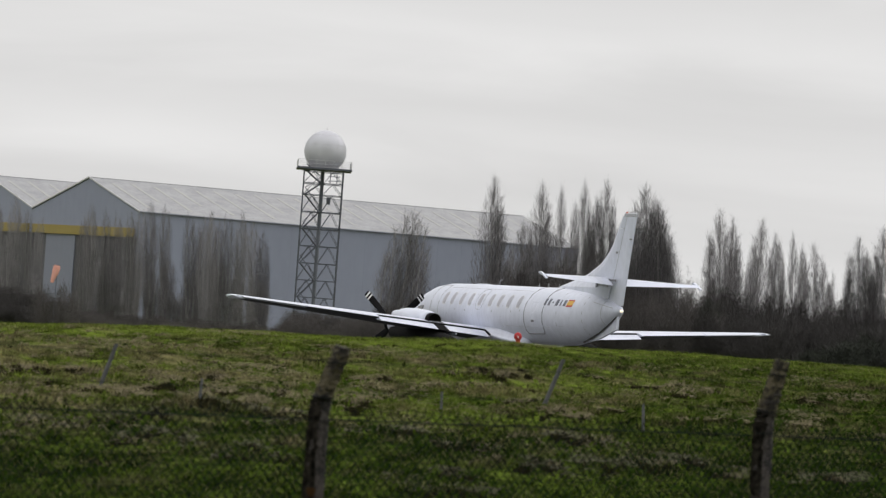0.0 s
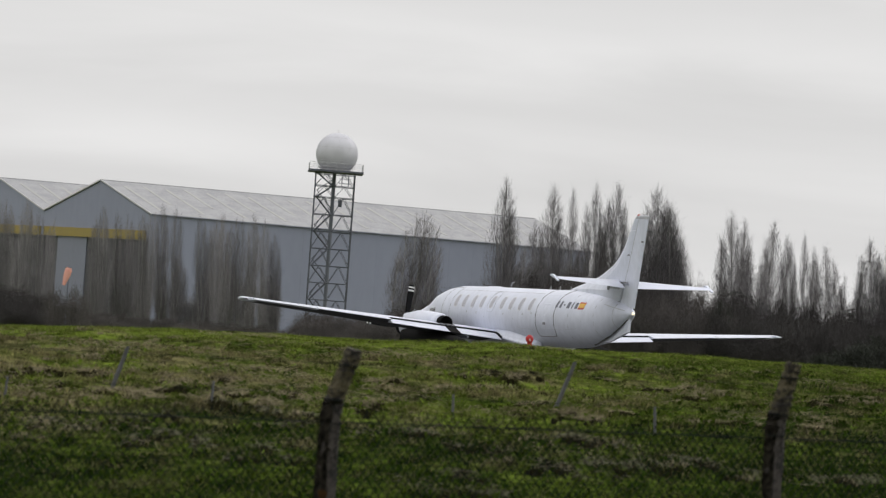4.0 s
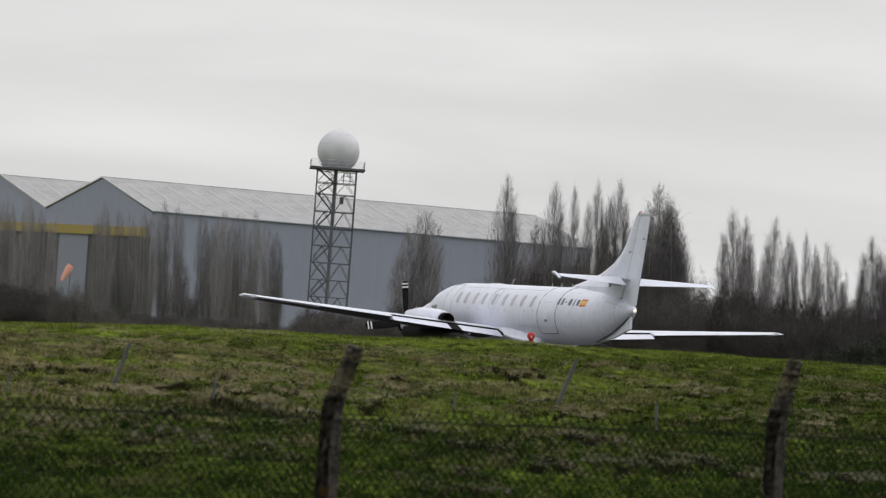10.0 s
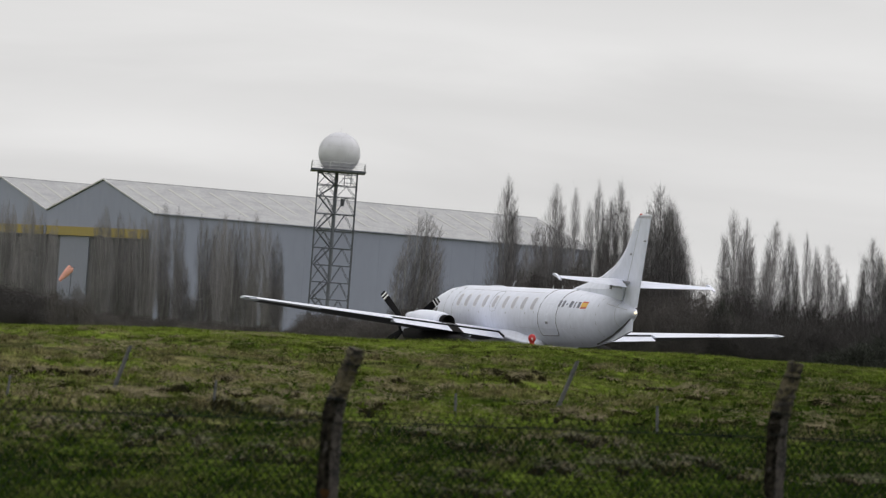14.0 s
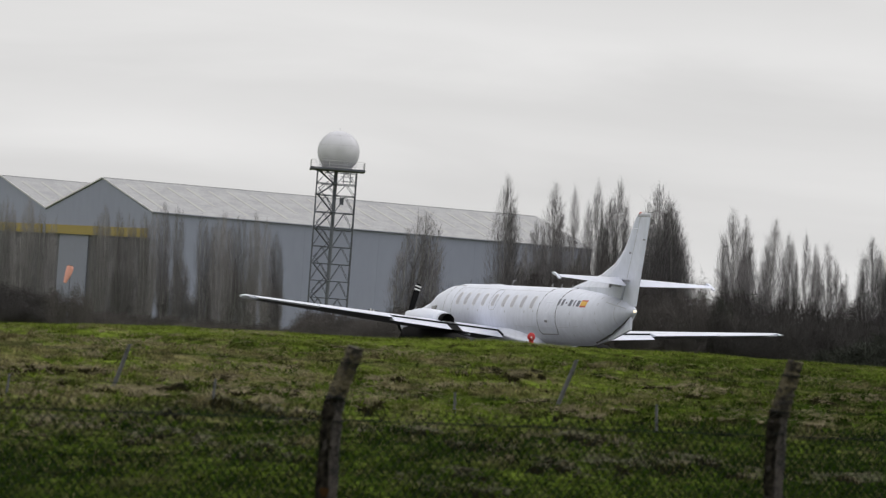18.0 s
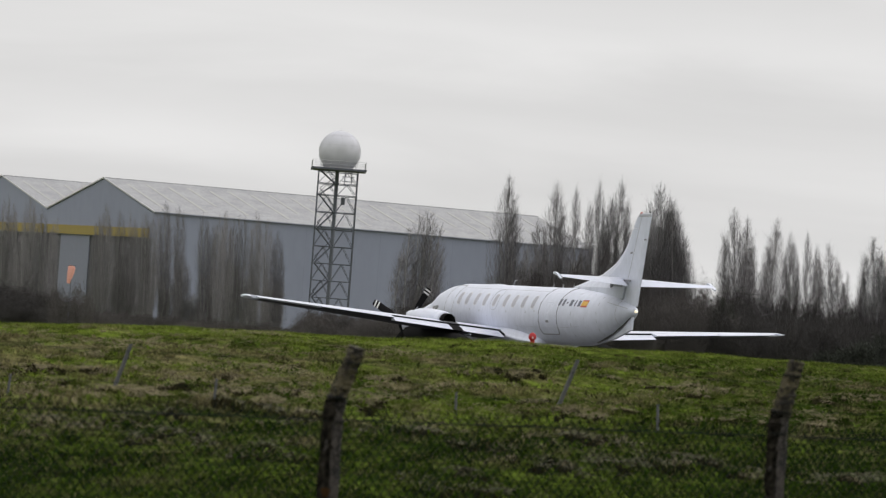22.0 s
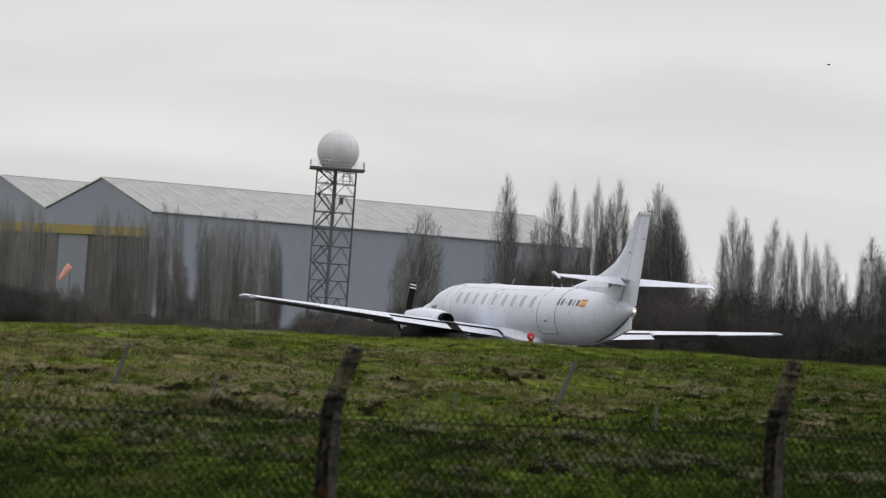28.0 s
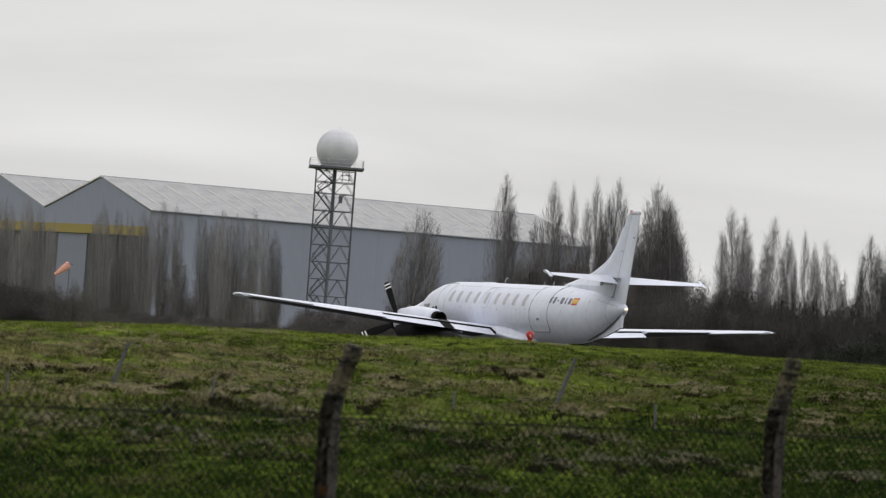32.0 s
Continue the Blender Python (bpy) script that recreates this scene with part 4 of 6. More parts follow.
# a thicket of younger trees between the row and the hangar
thicket = random.Random(12)
YOUNG = []
for k in range(34):
    x = -52.0 + 34.0 * (k + thicket.random()) / 34
    YOUNG.append((x, thicket.uniform(466, 500), thicket.uniform(4.5, 11.2), thicket.uniform(0.7, 1.2), thicket.uniform(-3, 0), thicket.choice((8, 9, 10))))
for k in range(8):
    x = 8.5 + 8.0 * (k + thicket.random()) / 8
    YOUNG.append((x, thicket.uniform(465, 495), thicket.uniform(12.0, 14.6), thicket.uniform(1.0, 1.5), thicket.uniform(-2, 1), thicket.choice((0, 1, 6))))
# none stands before the pale hangar door
plant([r for r in YOUNG if not -0.0935 < r[0] / r[1] < -0.0845])
# the first of each kind joins the wood behind
for k, ob in enumerate(SHAPES):
    ob.matrix_basis = pose(80 + 5 * k, 460 + 7 * (k % 3), -3.1) @ Matrix.Diagonal((1.6, 1.6, 0.95, 1))


# ---------------------------------------------------------------- brushwood
def shrub_shape(seed, stems, shoots, leaf, flat):
    """A shrub 1 m high and 1 m in half width; flat: how much its shoots lie over, to make up for the height it is drawn out to."""
    rng = np.random.default_rng(seed)
    n = stems * shoots
    az = rng.random(stems) * 2 * math.pi
    out = rng.random(stems) ** 0.6
    top = np.stack([np.cos(az) * out, np.sin(az) * out, (1.0 - 0.45 * out ** 2) * rng.uniform(0.7, 1.0, stems)], 1)
    wood = [path_tube([(p[0] * 0.2, p[1] * 0.2, 0), (p[0] * 0.6, p[1] * 0.6, p[2] * 0.55), tuple(p)], [0.007, 0.005, 0.0015], 3) for p in top]
    f = rng.random(n)
    p = np.repeat(top, shoots, 0)
    base = p * (0.08 + 0.92 * f)[:, None] + rng.normal(0, 1, (n, 3)) * np.array([0.13, 0.13, 0.035])
    base[:, 2] = np.maximum(base[:, 2], 0.0)
    d = rng.normal(0, 0.6, (n, 3)) + p * np.array([0.4, 0.4, 0]) + np.array([0, 0, 0.55])
    d /= np.linalg.norm(d, axis=1, keepdims=True)
    d[:, 2] *= flat
    return join(*wood), twig_blades(base, d, rng.uniform(0.08, 0.30, n), leaf, rng)


def make_shrub(name, seed, label, mat, stems=40, shoots=150, leaf=0.0055, flat=0.6):
    wood, tris = shrub_shape(seed, stems, shoots, leaf, flat)
    s = thing(name, (0, 0, 0), label, "shrub", "brushwood by the airfield")
    part("stem", wood, mat, s)
    triangles_object("foliage" if mat is EVERGREEN else "brush", tris, mat, s)
    return s


SHRUBS = [make_shrub("shrub", 20 + k, "dense leafless dark brown shrub", BRUSH, 40, 190, 0.0042) for k in range(3)]
THICK = [make_shrub("shrub", 26 + k, "dense nearly black leafless thicket shrub", THICKET, 50, 260, 0.0052, 0.6) for k in range(2)]
PALE_SHRUB = make_shrub("shrub", 35, "sparse grey leafless shrub by the windsock mast", BRUSH, 34, 50, 0.006)
DARK_SHRUB = make_shrub("evergreen_bush", 31, "dark evergreen bush in the hedge", EVERGREEN, 90, 190, 0.014, 0.7)
TOPS_X = [-60, -48.7, -42.4, -41.8, -39.0, -38.8, -28.5, -27.4, -27.0, -17.7, -16.9, -14.9, -14.4, -12.2, -10.3, -8.4, -5.4, -3.5, 0.7, 3.7, 7.4, 9.2, 13.5, 16.3, 17.0, 17.8, 18.3, 22.4, 28.0, 29.9, 31.9, 35.1, 38.8, 49.3, 70]
TOPS_Z = [6, 6.0, 5.0, 4.2, 4.2, 3.4, 3.4, 3.0, 3.2, 3.4, 3.0, 3.1, 4.8, 5.3, 4.6, 4.7, 5.6, 6.2, 8.2, 9.3, 9.8, 11.0, 12.6, 12.6, 10.2, 10.2, 10.7, 10.4, 8.9, 9.2, 8.9, 8.2, 7.9, 8.0, 8.2]


def plant_brush():
    rng = random.Random(4)
    for row, (y, share) in enumerate(((428, 0.70), (440, 0.85), (452, 1.0))):
        x = -52.0 + row
        while x < 62:
            top = float(np.interp(x, TOPS_X, TOPS_Z)) * share
            h = float(np.interp(x, (-16, -15, 16, 18), (0.9, 1.05, 1.05, 1.2))) * top * rng.uniform(0.9, 1.1)
            w = rng.uniform(1.7, 2.6) * (0.6 if h < 4 else 1.0)
            yy = y + rng.uniform(-3, 3)
            m = pose(x, yy, float(ground_z(x, yy)) - 0.1, 0, 0, rng.uniform(0, 360)) @ Matrix.Diagonal((w, w, h, 1))
            copy_thing(THICK[rng.randrange(2)] if x > 28 + 9 * rng.random() or x < -41 else SHRUBS[rng.randrange(3)], m)
            x += w * (0.62 if row < 2 else 0.80)
    for x, y, w, h in ((-37.9, 411, 1.5, 5.6), (-36.4, 412, 1.8, 5.9), (-38.9, 414, 1.3, 6.0), (-37.2, 421, 1.5, 6.3), (-35.7, 415, 1.1, 5.6)):
        copy_thing(PALE_SHRUB, pose(x, y, float(ground_z(x, y)) - 0.1, 0, 0, 50 * w) @ Matrix.Diagonal((w, w, h, 1)))
    for x, y, w, h in ((31.0, 300, 2.3, 3.9), (28.9, 303, 1.6, 3.2), (33.4, 302, 2.4, 4.1), (46.5, 425, 3.4, 6.2), (49.5, 426, 3.6, 5.8), (29.7, 430, 1.0, 8.5), (30.9, 432, 0.8, 8.0)):
        m = pose(x, y, float(ground_z(x, y)) - 0.1, 0, 0, rng.uniform(0, 360)) @ Matrix.Diagonal((w, w, h, 1))
        copy_thing(DARK_SHRUB, m)
    for k, ob in enumerate(SHRUBS + THICK + [PALE_SHRUB, DARK_SHRUB]):
        ob.matrix_basis = pose(66 + 4 * k, 450, -3.1) @ Matrix.Diagonal((3.0, 3.0, 8.5, 1))


plant_brush()

# ---------------------------------------------------------------- the aircraft (x to starboard, y forward, z up)
# stations of the fuselage: y, height of the axis, half width, half height
STATIONS = [(8.9, 1.80, 0.03, 0.03), (8.7, 1.81, 0.17, 0.15), (8.3, 1.83, 0.32, 0.27), (7.7, 1.86, 0.47, 0.385), (7.1, 1.90, 0.60, 0.445), (6.6, 1.93, 0.68, 0.495), (6.2, 1.97, 0.73, 0.565),
            (5.75, 2.05, 0.77, 0.73), (5.2, 2.10, 0.81, 0.80), (4.4, 2.135, 0.84, 0.838), (3.0, 2.14, 0.845, 0.845), (-3.4, 2.14, 0.845, 0.845), (-4.6, 2.16, 0.83, 0.84),
            (-5.7, 2.17, 0.77, 0.81), (-6.8, 2.21, 0.63, 0.70), (-7.7, 2.28, 0.44, 0.53), (-8.4, 2.36, 0.27, 0.32), (-8.85, 2.41, 0.14, 0.15), (-9.02, 2.42, 0.07, 0.07)]
ST = np.array(STATIONS)[::-1]


def skin(y, angle, lift=0.0):
    """A point of the fuselage's port skin: angle in radians above the horizontal."""
    zc, rx, rz = (float(np.interp(y, ST[:, 0], ST[:, k])) for k in (1, 2, 3))
    return (-(rx + lift) * math.cos(angle), y, zc + (rz + lift) * math.sin(angle))


def skin_patch(outline, lift, cuts=1):
    """A thin plate that follows the skin inside an outline of (y, angle); cuts: how finely its edges bend with the skin."""
    if cuts > 1:
        outline = [(p[0] + (q[0] - p[0]) * k / cuts, p[1] + (q[1] - p[1]) * k / cuts) for p, q in zip(outline, outline[1:] + outline[:1]) for k in range(cuts)]
    cy = sum(p[0] for p in outline) / len(outline)
    ca = sum(p[1] for p in outline) / len(outline)
    n = len(outline)
    rings = []
    for s in (1.0, 0.66, 0.33):
        rings.append([skin(cy + (y - cy) * s, ca + (a - ca) * s, lift) for y, a in outline])
    v = [skin(y, a, -0.01) for y, a in outline] + [p for r in rings for p in r] + [skin(cy, ca, lift)]
    f = []
    for i in range(3):
        for j in range(n):
            k = (j + 1) % n
            f.append((i * n + j, i * n + k, (i + 1) * n + k, (i + 1) * n + j))
    c = 4 * n
    f += [(3 * n + j, 3 * n + (j + 1) % n, c) for j in range(n)]
    return v, f


def rounded(cy, ca, hy, ha, n=20, power=3.2):
    out = []
    for i in range(n):
        t = 2 * math.pi * i / n
        c, s = math.cos(t), math.sin(t)
        out.append((cy + hy * math.copysign(abs(c) ** (2 / power), c), ca + ha * math.copysign(abs(s) ** (2 / power), s)))
    return out


def skin_line(points, width, lift=0.004, closed=False):
    """A narrow seam that runs along the skin."""
    pts = points + [points[0]] if closed else points
    dense = []
    for (y0, a0), (y1, a1) in zip(pts, pts[1:]):
        for k in range(6):
            dense.append((y0 + (y1 - y0) * k / 6, a0 + (a1 - a0) * k / 6))
    dense.append(pts[-1])
    return path_tube([skin(y, a, lift) for y, a in dense], [width / 2] * len(dense), 4)


def aerofoil(x, le, z, chord, thick, f0, f1, incidence, n=7, camber=0.02, belly=0.72):
    """A ring of points of a wing section between two shares of its chord."""
    def pt(f, up):
        t = 5 * thick * (0.2969 * math.sqrt(max(f, 0)) - 0.126 * f - 0.3516 * f ** 2 + 0.2843 * f ** 3 - 0.1015 * f ** 4)
        c = camber * 4 * f * (1 - f)
        return (x, le - f * chord, z + (c + (t if up else -belly * t)) * chord - f * chord * math.tan(incidence))
    fs = [f0 + (f1 - f0) * (1 - math.cos(math.pi / 2 * k / (n - 1))) if f0 == 0 else f0 + (f1 - f0) * k / (n - 1) for k in range(n)]
    ring = [pt(f, True) for f in fs]
    ring += [pt(f, False) for f in reversed(fs)]
    return ring


WING_SET = radians(-1.9)
ROOT_LE, TIP_LE, ROOT_TE, TIP_TE, ROOT_Z, TIP_Z, SPAN = 1.55, 0.66, -1.16, -0.28, 1.39, 2.05, 8.47


def wing_at(u):
    """Leading edge, chord, height and thickness of the wing at a share u of the half span."""
    le, te = ROOT_LE + (TIP_LE - ROOT_LE) * u, ROOT_TE + (TIP_TE - ROOT_TE) * u
    return le, le - te, ROOT_Z + (TIP_Z - ROOT_Z) * u, 0.175 - 0.035 * u


def wing_piece(side, u0, u1, f0, f1, n=6, drop=0.0, back=0.0, sink=0.05):
    rings = []
    for k in range(n):
        u = u0 + (u1 - u0) * k / (n - 1)
        le, c, z, t = wing_at(u)
        ring = aerofoil(side * SPAN * u, le, z, c, t, f0, f1, WING_SET, camber=0.01)
        if drop:
            hy, hz = le - f0 * c, ring[0][2]
            ca, sa = math.cos(drop), math.sin(drop)
            ring = [(p[0], hy - back + (p[1] - hy) * ca, hz - sink + (p[2] - hz) * ca + (p[1] - hy) * sa) for p in ring]
        rings.append(ring)
    if side > 0:
        rings = rings[::-1]
    return loft(rings)


def aileron_pivot(side):
    le, c, z, t = wing_at(0.622)
    return Vector((side * SPAN * 0.622, le - 0.765 * c, z + 0.02))


def build_aileron(side, wing):
    """The aileron turns about its hinge, so its mesh lies round that."""
    q = aileron_pivot(side)

    def shifted(geo):
        return [tuple(Vector(v) - q) for v in geo[0]], geo[1]
    ail = part("aileron", shifted(wing_piece(side, 0.494, 0.75, 0.760, 1.0, 5)), WHITE, wing, "white aileron")
    ail.matrix_basis = pose(*q)
    # a darker lower skin carries the shade below the aileron
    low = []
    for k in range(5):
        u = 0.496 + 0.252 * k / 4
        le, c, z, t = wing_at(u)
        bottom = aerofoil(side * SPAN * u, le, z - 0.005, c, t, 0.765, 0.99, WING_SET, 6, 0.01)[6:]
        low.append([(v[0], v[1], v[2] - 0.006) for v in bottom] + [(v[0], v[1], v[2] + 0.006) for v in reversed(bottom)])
    part("lower_skin", shifted(loft(low if side < 0 else low[::-1])), UNDERSIDE, ail, "underside of the aileron, darkened for shade")
    return ail


def build_propeller(parent, side):
    hub = new("propeller")
    hub.parent = parent
    hub.matrix_basis = pose(side * 2.28, 3.55, 1.58)
    part("spinner", loft([[(r * math.cos(2 * math.pi * j / 16), y, r * math.sin(2 * math.pi * j / 16)) for j in range(16)] for y, r in ((-0.12, 0.27), (0.05, 0.27), (0.22, 0.22), (0.36, 0.13), (0.43, 0.03))]), BLADE, hub, "black spinner", True)
    for k in range(4):
        a = math.pi / 2 * k
        rot = Matrix.Rotation(a, 3, "Y")

        def ring(r, half, thick, twist):
            ca, sa = math.cos(twist), math.sin(twist)
            out = []
            for j in range(8):
                t = 2 * math.pi * j / 8
                u, v = half * math.cos(t), thick * math.sin(t)
                out.append(rot @ Vector((u * ca - v * sa, u * sa + v * ca, r)))
            return out
        spec = [(0.12, 0.06, 0.05, 0.9), (0.33, 0.10, 0.035, 0.75), (0.65, 0.135, 0.022, 0.55), (0.98, 0.13, 0.014, 0.42), (1.10, 0.122, 0.012, 0.38)]
        blade = part("blade", loft([ring(*s) for s in spec]), BLADE, hub, "black propeller blade with white tip bands")
        bands = [(1.10, 1.145, TIPWHITE), (1.145, 1.20, BLADE), (1.20, 1.245, TIPWHITE), (1.245, 1.30, BLADE)]
        for r0, r1, m in bands:
            h0, h1 = (0.122, 0.119) if r1 < 1.29 else (0.115, 0.085)
            part("tip_band", loft([ring(r0, h0, 0.012, 0.38), ring(r1, h1, 0.010, 0.34)]), m, blade, "white tip band" if m is TIPWHITE else "")
    return hub


def build_aircraft():
    ac = thing("turboprop_airliner", (2.42, 121.75, 0.0), "white twin-engined turboprop airliner on the taxiway, propellers turning", "aircraft")
    # fuselage
    seg = 36
    rings = []
    fine = []
    for (a, b) in zip(STATIONS, STATIONS[1:]):
        for k in range(3):
            fine.append(tuple(a[i] + (b[i] - a[i]) * k / 3 for i in range(4)))
    fine.append(STATIONS[-1])
    for y, zc, rx, rz in fine:
        rings.append([(rx * math.cos(2 * math.pi * j / seg), y, zc + rz * math.sin(2 * math.pi * j / seg)) for j in range(seg)])
    part("fuselage", loft(rings), WHITE, ac, smooth=True)
    # cockpit glass
    for y0, y1, a0, a1 in ((5.62, 5.02, -0.12, 0.17),):
        part("windscreen", skin_patch([(y0, a0 + 0.05), (y1, a0), (y1, a1), (y0, a1 + 0.02)], 0.006), GLASS_DARK, ac, "dark cockpit side window")
    # cabin windows
    ys = (3.20, 2.52, 1.74, 0.98, 0.12, -0.76, -1.50, -2.28, -3.10)
    for i, y in enumerate(ys):
        fr = part("cabin_window", skin_patch(rounded(y, 0.46, 0.155, 0.27), 0.005), WINDOW_RIM, ac, "grey cabin window in its rim")
        part("pane", skin_patch(rounded(y, 0.46, 0.125, 0.235), 0.009), WINDOW, fr)
    part("exit_seam", skin_line(rounded(0.12, 0.52, 0.31, 0.44, 16), 0.012, 0.002, True), SEAM_SOFT, ac, "outline of the emergency exit")
    # doors and skin joints
    part("cargo_door", skin_patch([(-3.72, 1.35), (-3.72, -0.55), (-3.80, -0.66), (-4.94, -0.66), (-5.02, -0.55), (-5.02, 1.35)], 0.004, 14), WHITE, ac, "closed rear cargo door")
    part("door_seam", skin_line([(-3.7, 1.4), (-3.7, -0.56), (-3.8, -0.69), (-4.96, -0.69), (-5.05, -0.56), (-5.05, 1.4)], 0.03, 0.004), DOOR_SEAM, ac, "dark door seam")
    part("door_vent", skin_patch([(-4.28, -0.25), (-4.46, -0.25), (-4.46, -0.17), (-4.28, -0.17)], 0.015), SEAM, ac, "dark door handle recess")
    part("airstair_seam", skin_line([(3.66, -0.5), (3.66, 1.05), (3.72, 1.15), (4.30, 1.15), (4.36, 1.05), (4.36, -0.5)], 0.018, 0.002), SEAM_SOFT, ac, "front airstair door seam")
    for y in (-5.95, -7.35):
        part("skin_joint", skin_line([(y, -1.2), (y, 1.4)], 0.016, 0.002), SEAM_SOFT, ac)
    for a, y0, y1 in ((0.98, 5.0, -5.0), (-0.42, -1.8, -6.4)):
        part("lap_joint", skin_line([(y0, a), (y1, a)], 0.006, 0.001), SEAM_SOFT, ac)
    for y in (2.85, 0.62, -1.85, -6.75):
        part("skin_joint", skin_line([(y, -0.9), (y, 1.45)], 0.006, 0.001), SEAM_SOFT, ac)
    for y, a in ((2.15, 0.02), (1.3, 0.0), (-1.0, 0.02), (-2.6, 0.05), (-3.3, 0.1)):
        part("drain_stain", skin_patch([(y, a), (y - 0.06, a), (y - 0.05, a + 0.07), (y - 0.01, a + 0.07)], 0.004), SEAM_SOFT, ac)
    # registration marks stand as plain bars
    x = -5.0
    for w in (0.13, 0.13, 0.09, 0.15, 0.055, 0.14):
        tall = (0.45, 0.51) if w == 0.09 else (0.36, 0.62)
        part("marking_bar", skin_patch([(x, tall[0]), (x, tall[1]), (x - w, tall[1]), (x - w, tall[0])], 0.006, 4), INK, ac, "dark blue marking bar")
        x -= w + 0.135
    fl = part("flag_marking", skin_patch([(-6.44, 0.395), (-6.44, 0.595), (-6.78, 0.61), (-6.78, 0.405)], 0.007, 3), FLAG_GOLD, ac, "painted red and gold flag")
    for a0, a1 in ((0.335, 0.395), (0.595, 0.655)):
        part("flag_stripe", skin_patch([(-6.44, a0), (-6.44, a1), (-6.78, a1 + 0.015), (-6.78, a0 + 0.01)], 0.007, 3), FLAG_RED, fl, "red stripe")
    # wing root fairing and wings
    for side in (-1, 1):
        fair = []
        for y, zt, xo, zo in ((2.3, 1.52, 0.84, 1.44), (1.6, 1.62, 0.95, 1.50), (0.0, 1.72, 1.02, 1.54), (-0.6, 1.72, 0.84, 1.50), (-1.2, 1.71, 0.80, 1.46), (-1.9, 1.65, 0.82, 1.40), (-2.6, 1.56, 0.78, 1.36), (-3.2, 1.46, 0.70, 1.33)):
            xt = 0.84 * math.sqrt(max(0.05, 1 - ((zt - 2.14) / 0.84) ** 2))
            ring = [(0.3, zt), (xt - 0.01, zt), (xt + (xo - xt) * 0.30, zo + (zt - zo) * 0.42), (xt + (xo - xt) * 0.65, zo + (zt - zo) * 0.13), (xo, zo), (xo - 0.08, zo - 0.06), (0.6, 1.20), (0.3, 1.18)]
            fair.append([(side * x, y, z) for x, z in ring])
        part("wing_fairing", loft(fair if side < 0 else fair[::-1]), WHITE, ac, "smooth wing root fillet", True)
    ailerons = []
    for side in (-1, 1):
        wg = part("wing", wing_piece(side, 0.06, 1.0, 0.0, 0.752, 12), WHITE, ac)
        part("flap", wing_piece(side, 0.099, 0.245, 0.766, 1.0, 4, radians(8.0), 0.012, 0.042), WHITE, wg, "lowered inboard flap")
        part("flap", wing_piece(side, 0.285, 0.49, 0.766, 1.0, 5, radians(8.0), 0.012, 0.042), WHITE, wg, "lowered outboard flap")
        part("flap", wing_piece(side, 0.2455, 0.2845, 0.766, 1.0, 3, radians(8.0), 0.012, 0.042), SOOT, wg, "sooted flap behind the exhaust")
        part("flap_end_gap", wing_piece(side, 0.090, 0.0985, 0.745, 0.97, 3, radians(4.0), 0.0, 0.02), BLACK, wg, "dark gap beside the inboard flap")
        ailerons.append(build_aileron(side, wg))
        part("trailing_edge", wing_piece(side, 0.754, 0.975, 0.758, 1.0, 5), WHITE, wg)
        part("flap_well", wing_piece(side, 0.092, 0.49, 0.735, 0.785, 5, radians(0.3), 0.0, 0.006), BLACK, wg, "dark gap ahead of the flaps")
        # thin dark skin: the shade under the wing painted as colour
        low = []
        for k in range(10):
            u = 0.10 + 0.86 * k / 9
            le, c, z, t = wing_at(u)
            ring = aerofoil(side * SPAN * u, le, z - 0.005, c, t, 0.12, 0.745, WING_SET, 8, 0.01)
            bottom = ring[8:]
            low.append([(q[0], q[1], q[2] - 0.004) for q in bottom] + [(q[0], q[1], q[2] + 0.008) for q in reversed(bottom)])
        part("lower_skin", loft(low if side < 0 else low[::-1]), UNDERSIDE, wg, "underside of the wing, darkened for shade")
        le, c, z, t = wing_at(1.0)
        tip = [aerofoil(side * (SPAN + d), le - 0.08 * k, z + 0.01 * k, c * s, t * q, 0, 1.0, WING_SET, camber=0.01) for k, (d, s, q) in enumerate(((-0.01, 1.0, 1.0), (0.06, 0.93, 0.9), (0.11, 0.8, 0.5)))]
        part("wing_tip", loft(tip if side < 0 else tip[::-1]), WHITE, wg)
        part("tip_light", tube((side * (SPAN + 0.05), le - 0.15, z + 0.02), (side * (SPAN + 0.08), le - 0.35, z), 0.03, 0.02, 6), GLASS_DARK, wg, "small wingtip light lens")
        for u in (0.22,):
            le, c, z, t = wing_at(u)
            part("hinge_fairing", loft([[(side * SPAN * u + hw * math.cos(a), y, zz + hw * 1.1 * math.sin(a)) for a in (2 * math.pi * j / 6 for j in range(6))] for y, hw, zz in ((le - 0.55 * c, 0.02, z - 0.09), (le - 0.8 * c, 0.045, z - 0.10), (le - 1.0 * c, 0.02, z - 0.10))]), WHITE, wg)
        # nacelle
        X = side * 2.28
        nac = []
        for y, zc, hw, hh in ((3.44, 1.58, 0.23, 0.23), (3.25, 1.60, 0.29, 0.285), (3.05, 1.63, 0.335, 0.325), (2.75, 1.69, 0.385, 0.36), (2.2, 1.75, 0.41, 0.36), (1.5, 1.77, 0.41, 0.345), (0.9, 1.78, 0.38, 0.315), (0.5, 1.79, 0.32, 0.28), (0.3, 1.79, 0.22, 0.21)):
            nac.append([(X + hw * math.copysign(abs(math.cos(a)) ** 0.92, math.cos(a)), y, zc + hh * math.copysign(abs(math.sin(a)) ** 0.92, math.sin(a))) for a in (2 * math.pi * j / 24 for j in range(24))])
        ng = part("nacelle", loft(nac), WHITE, ac, "white engine nacelle stained by exhaust", True)
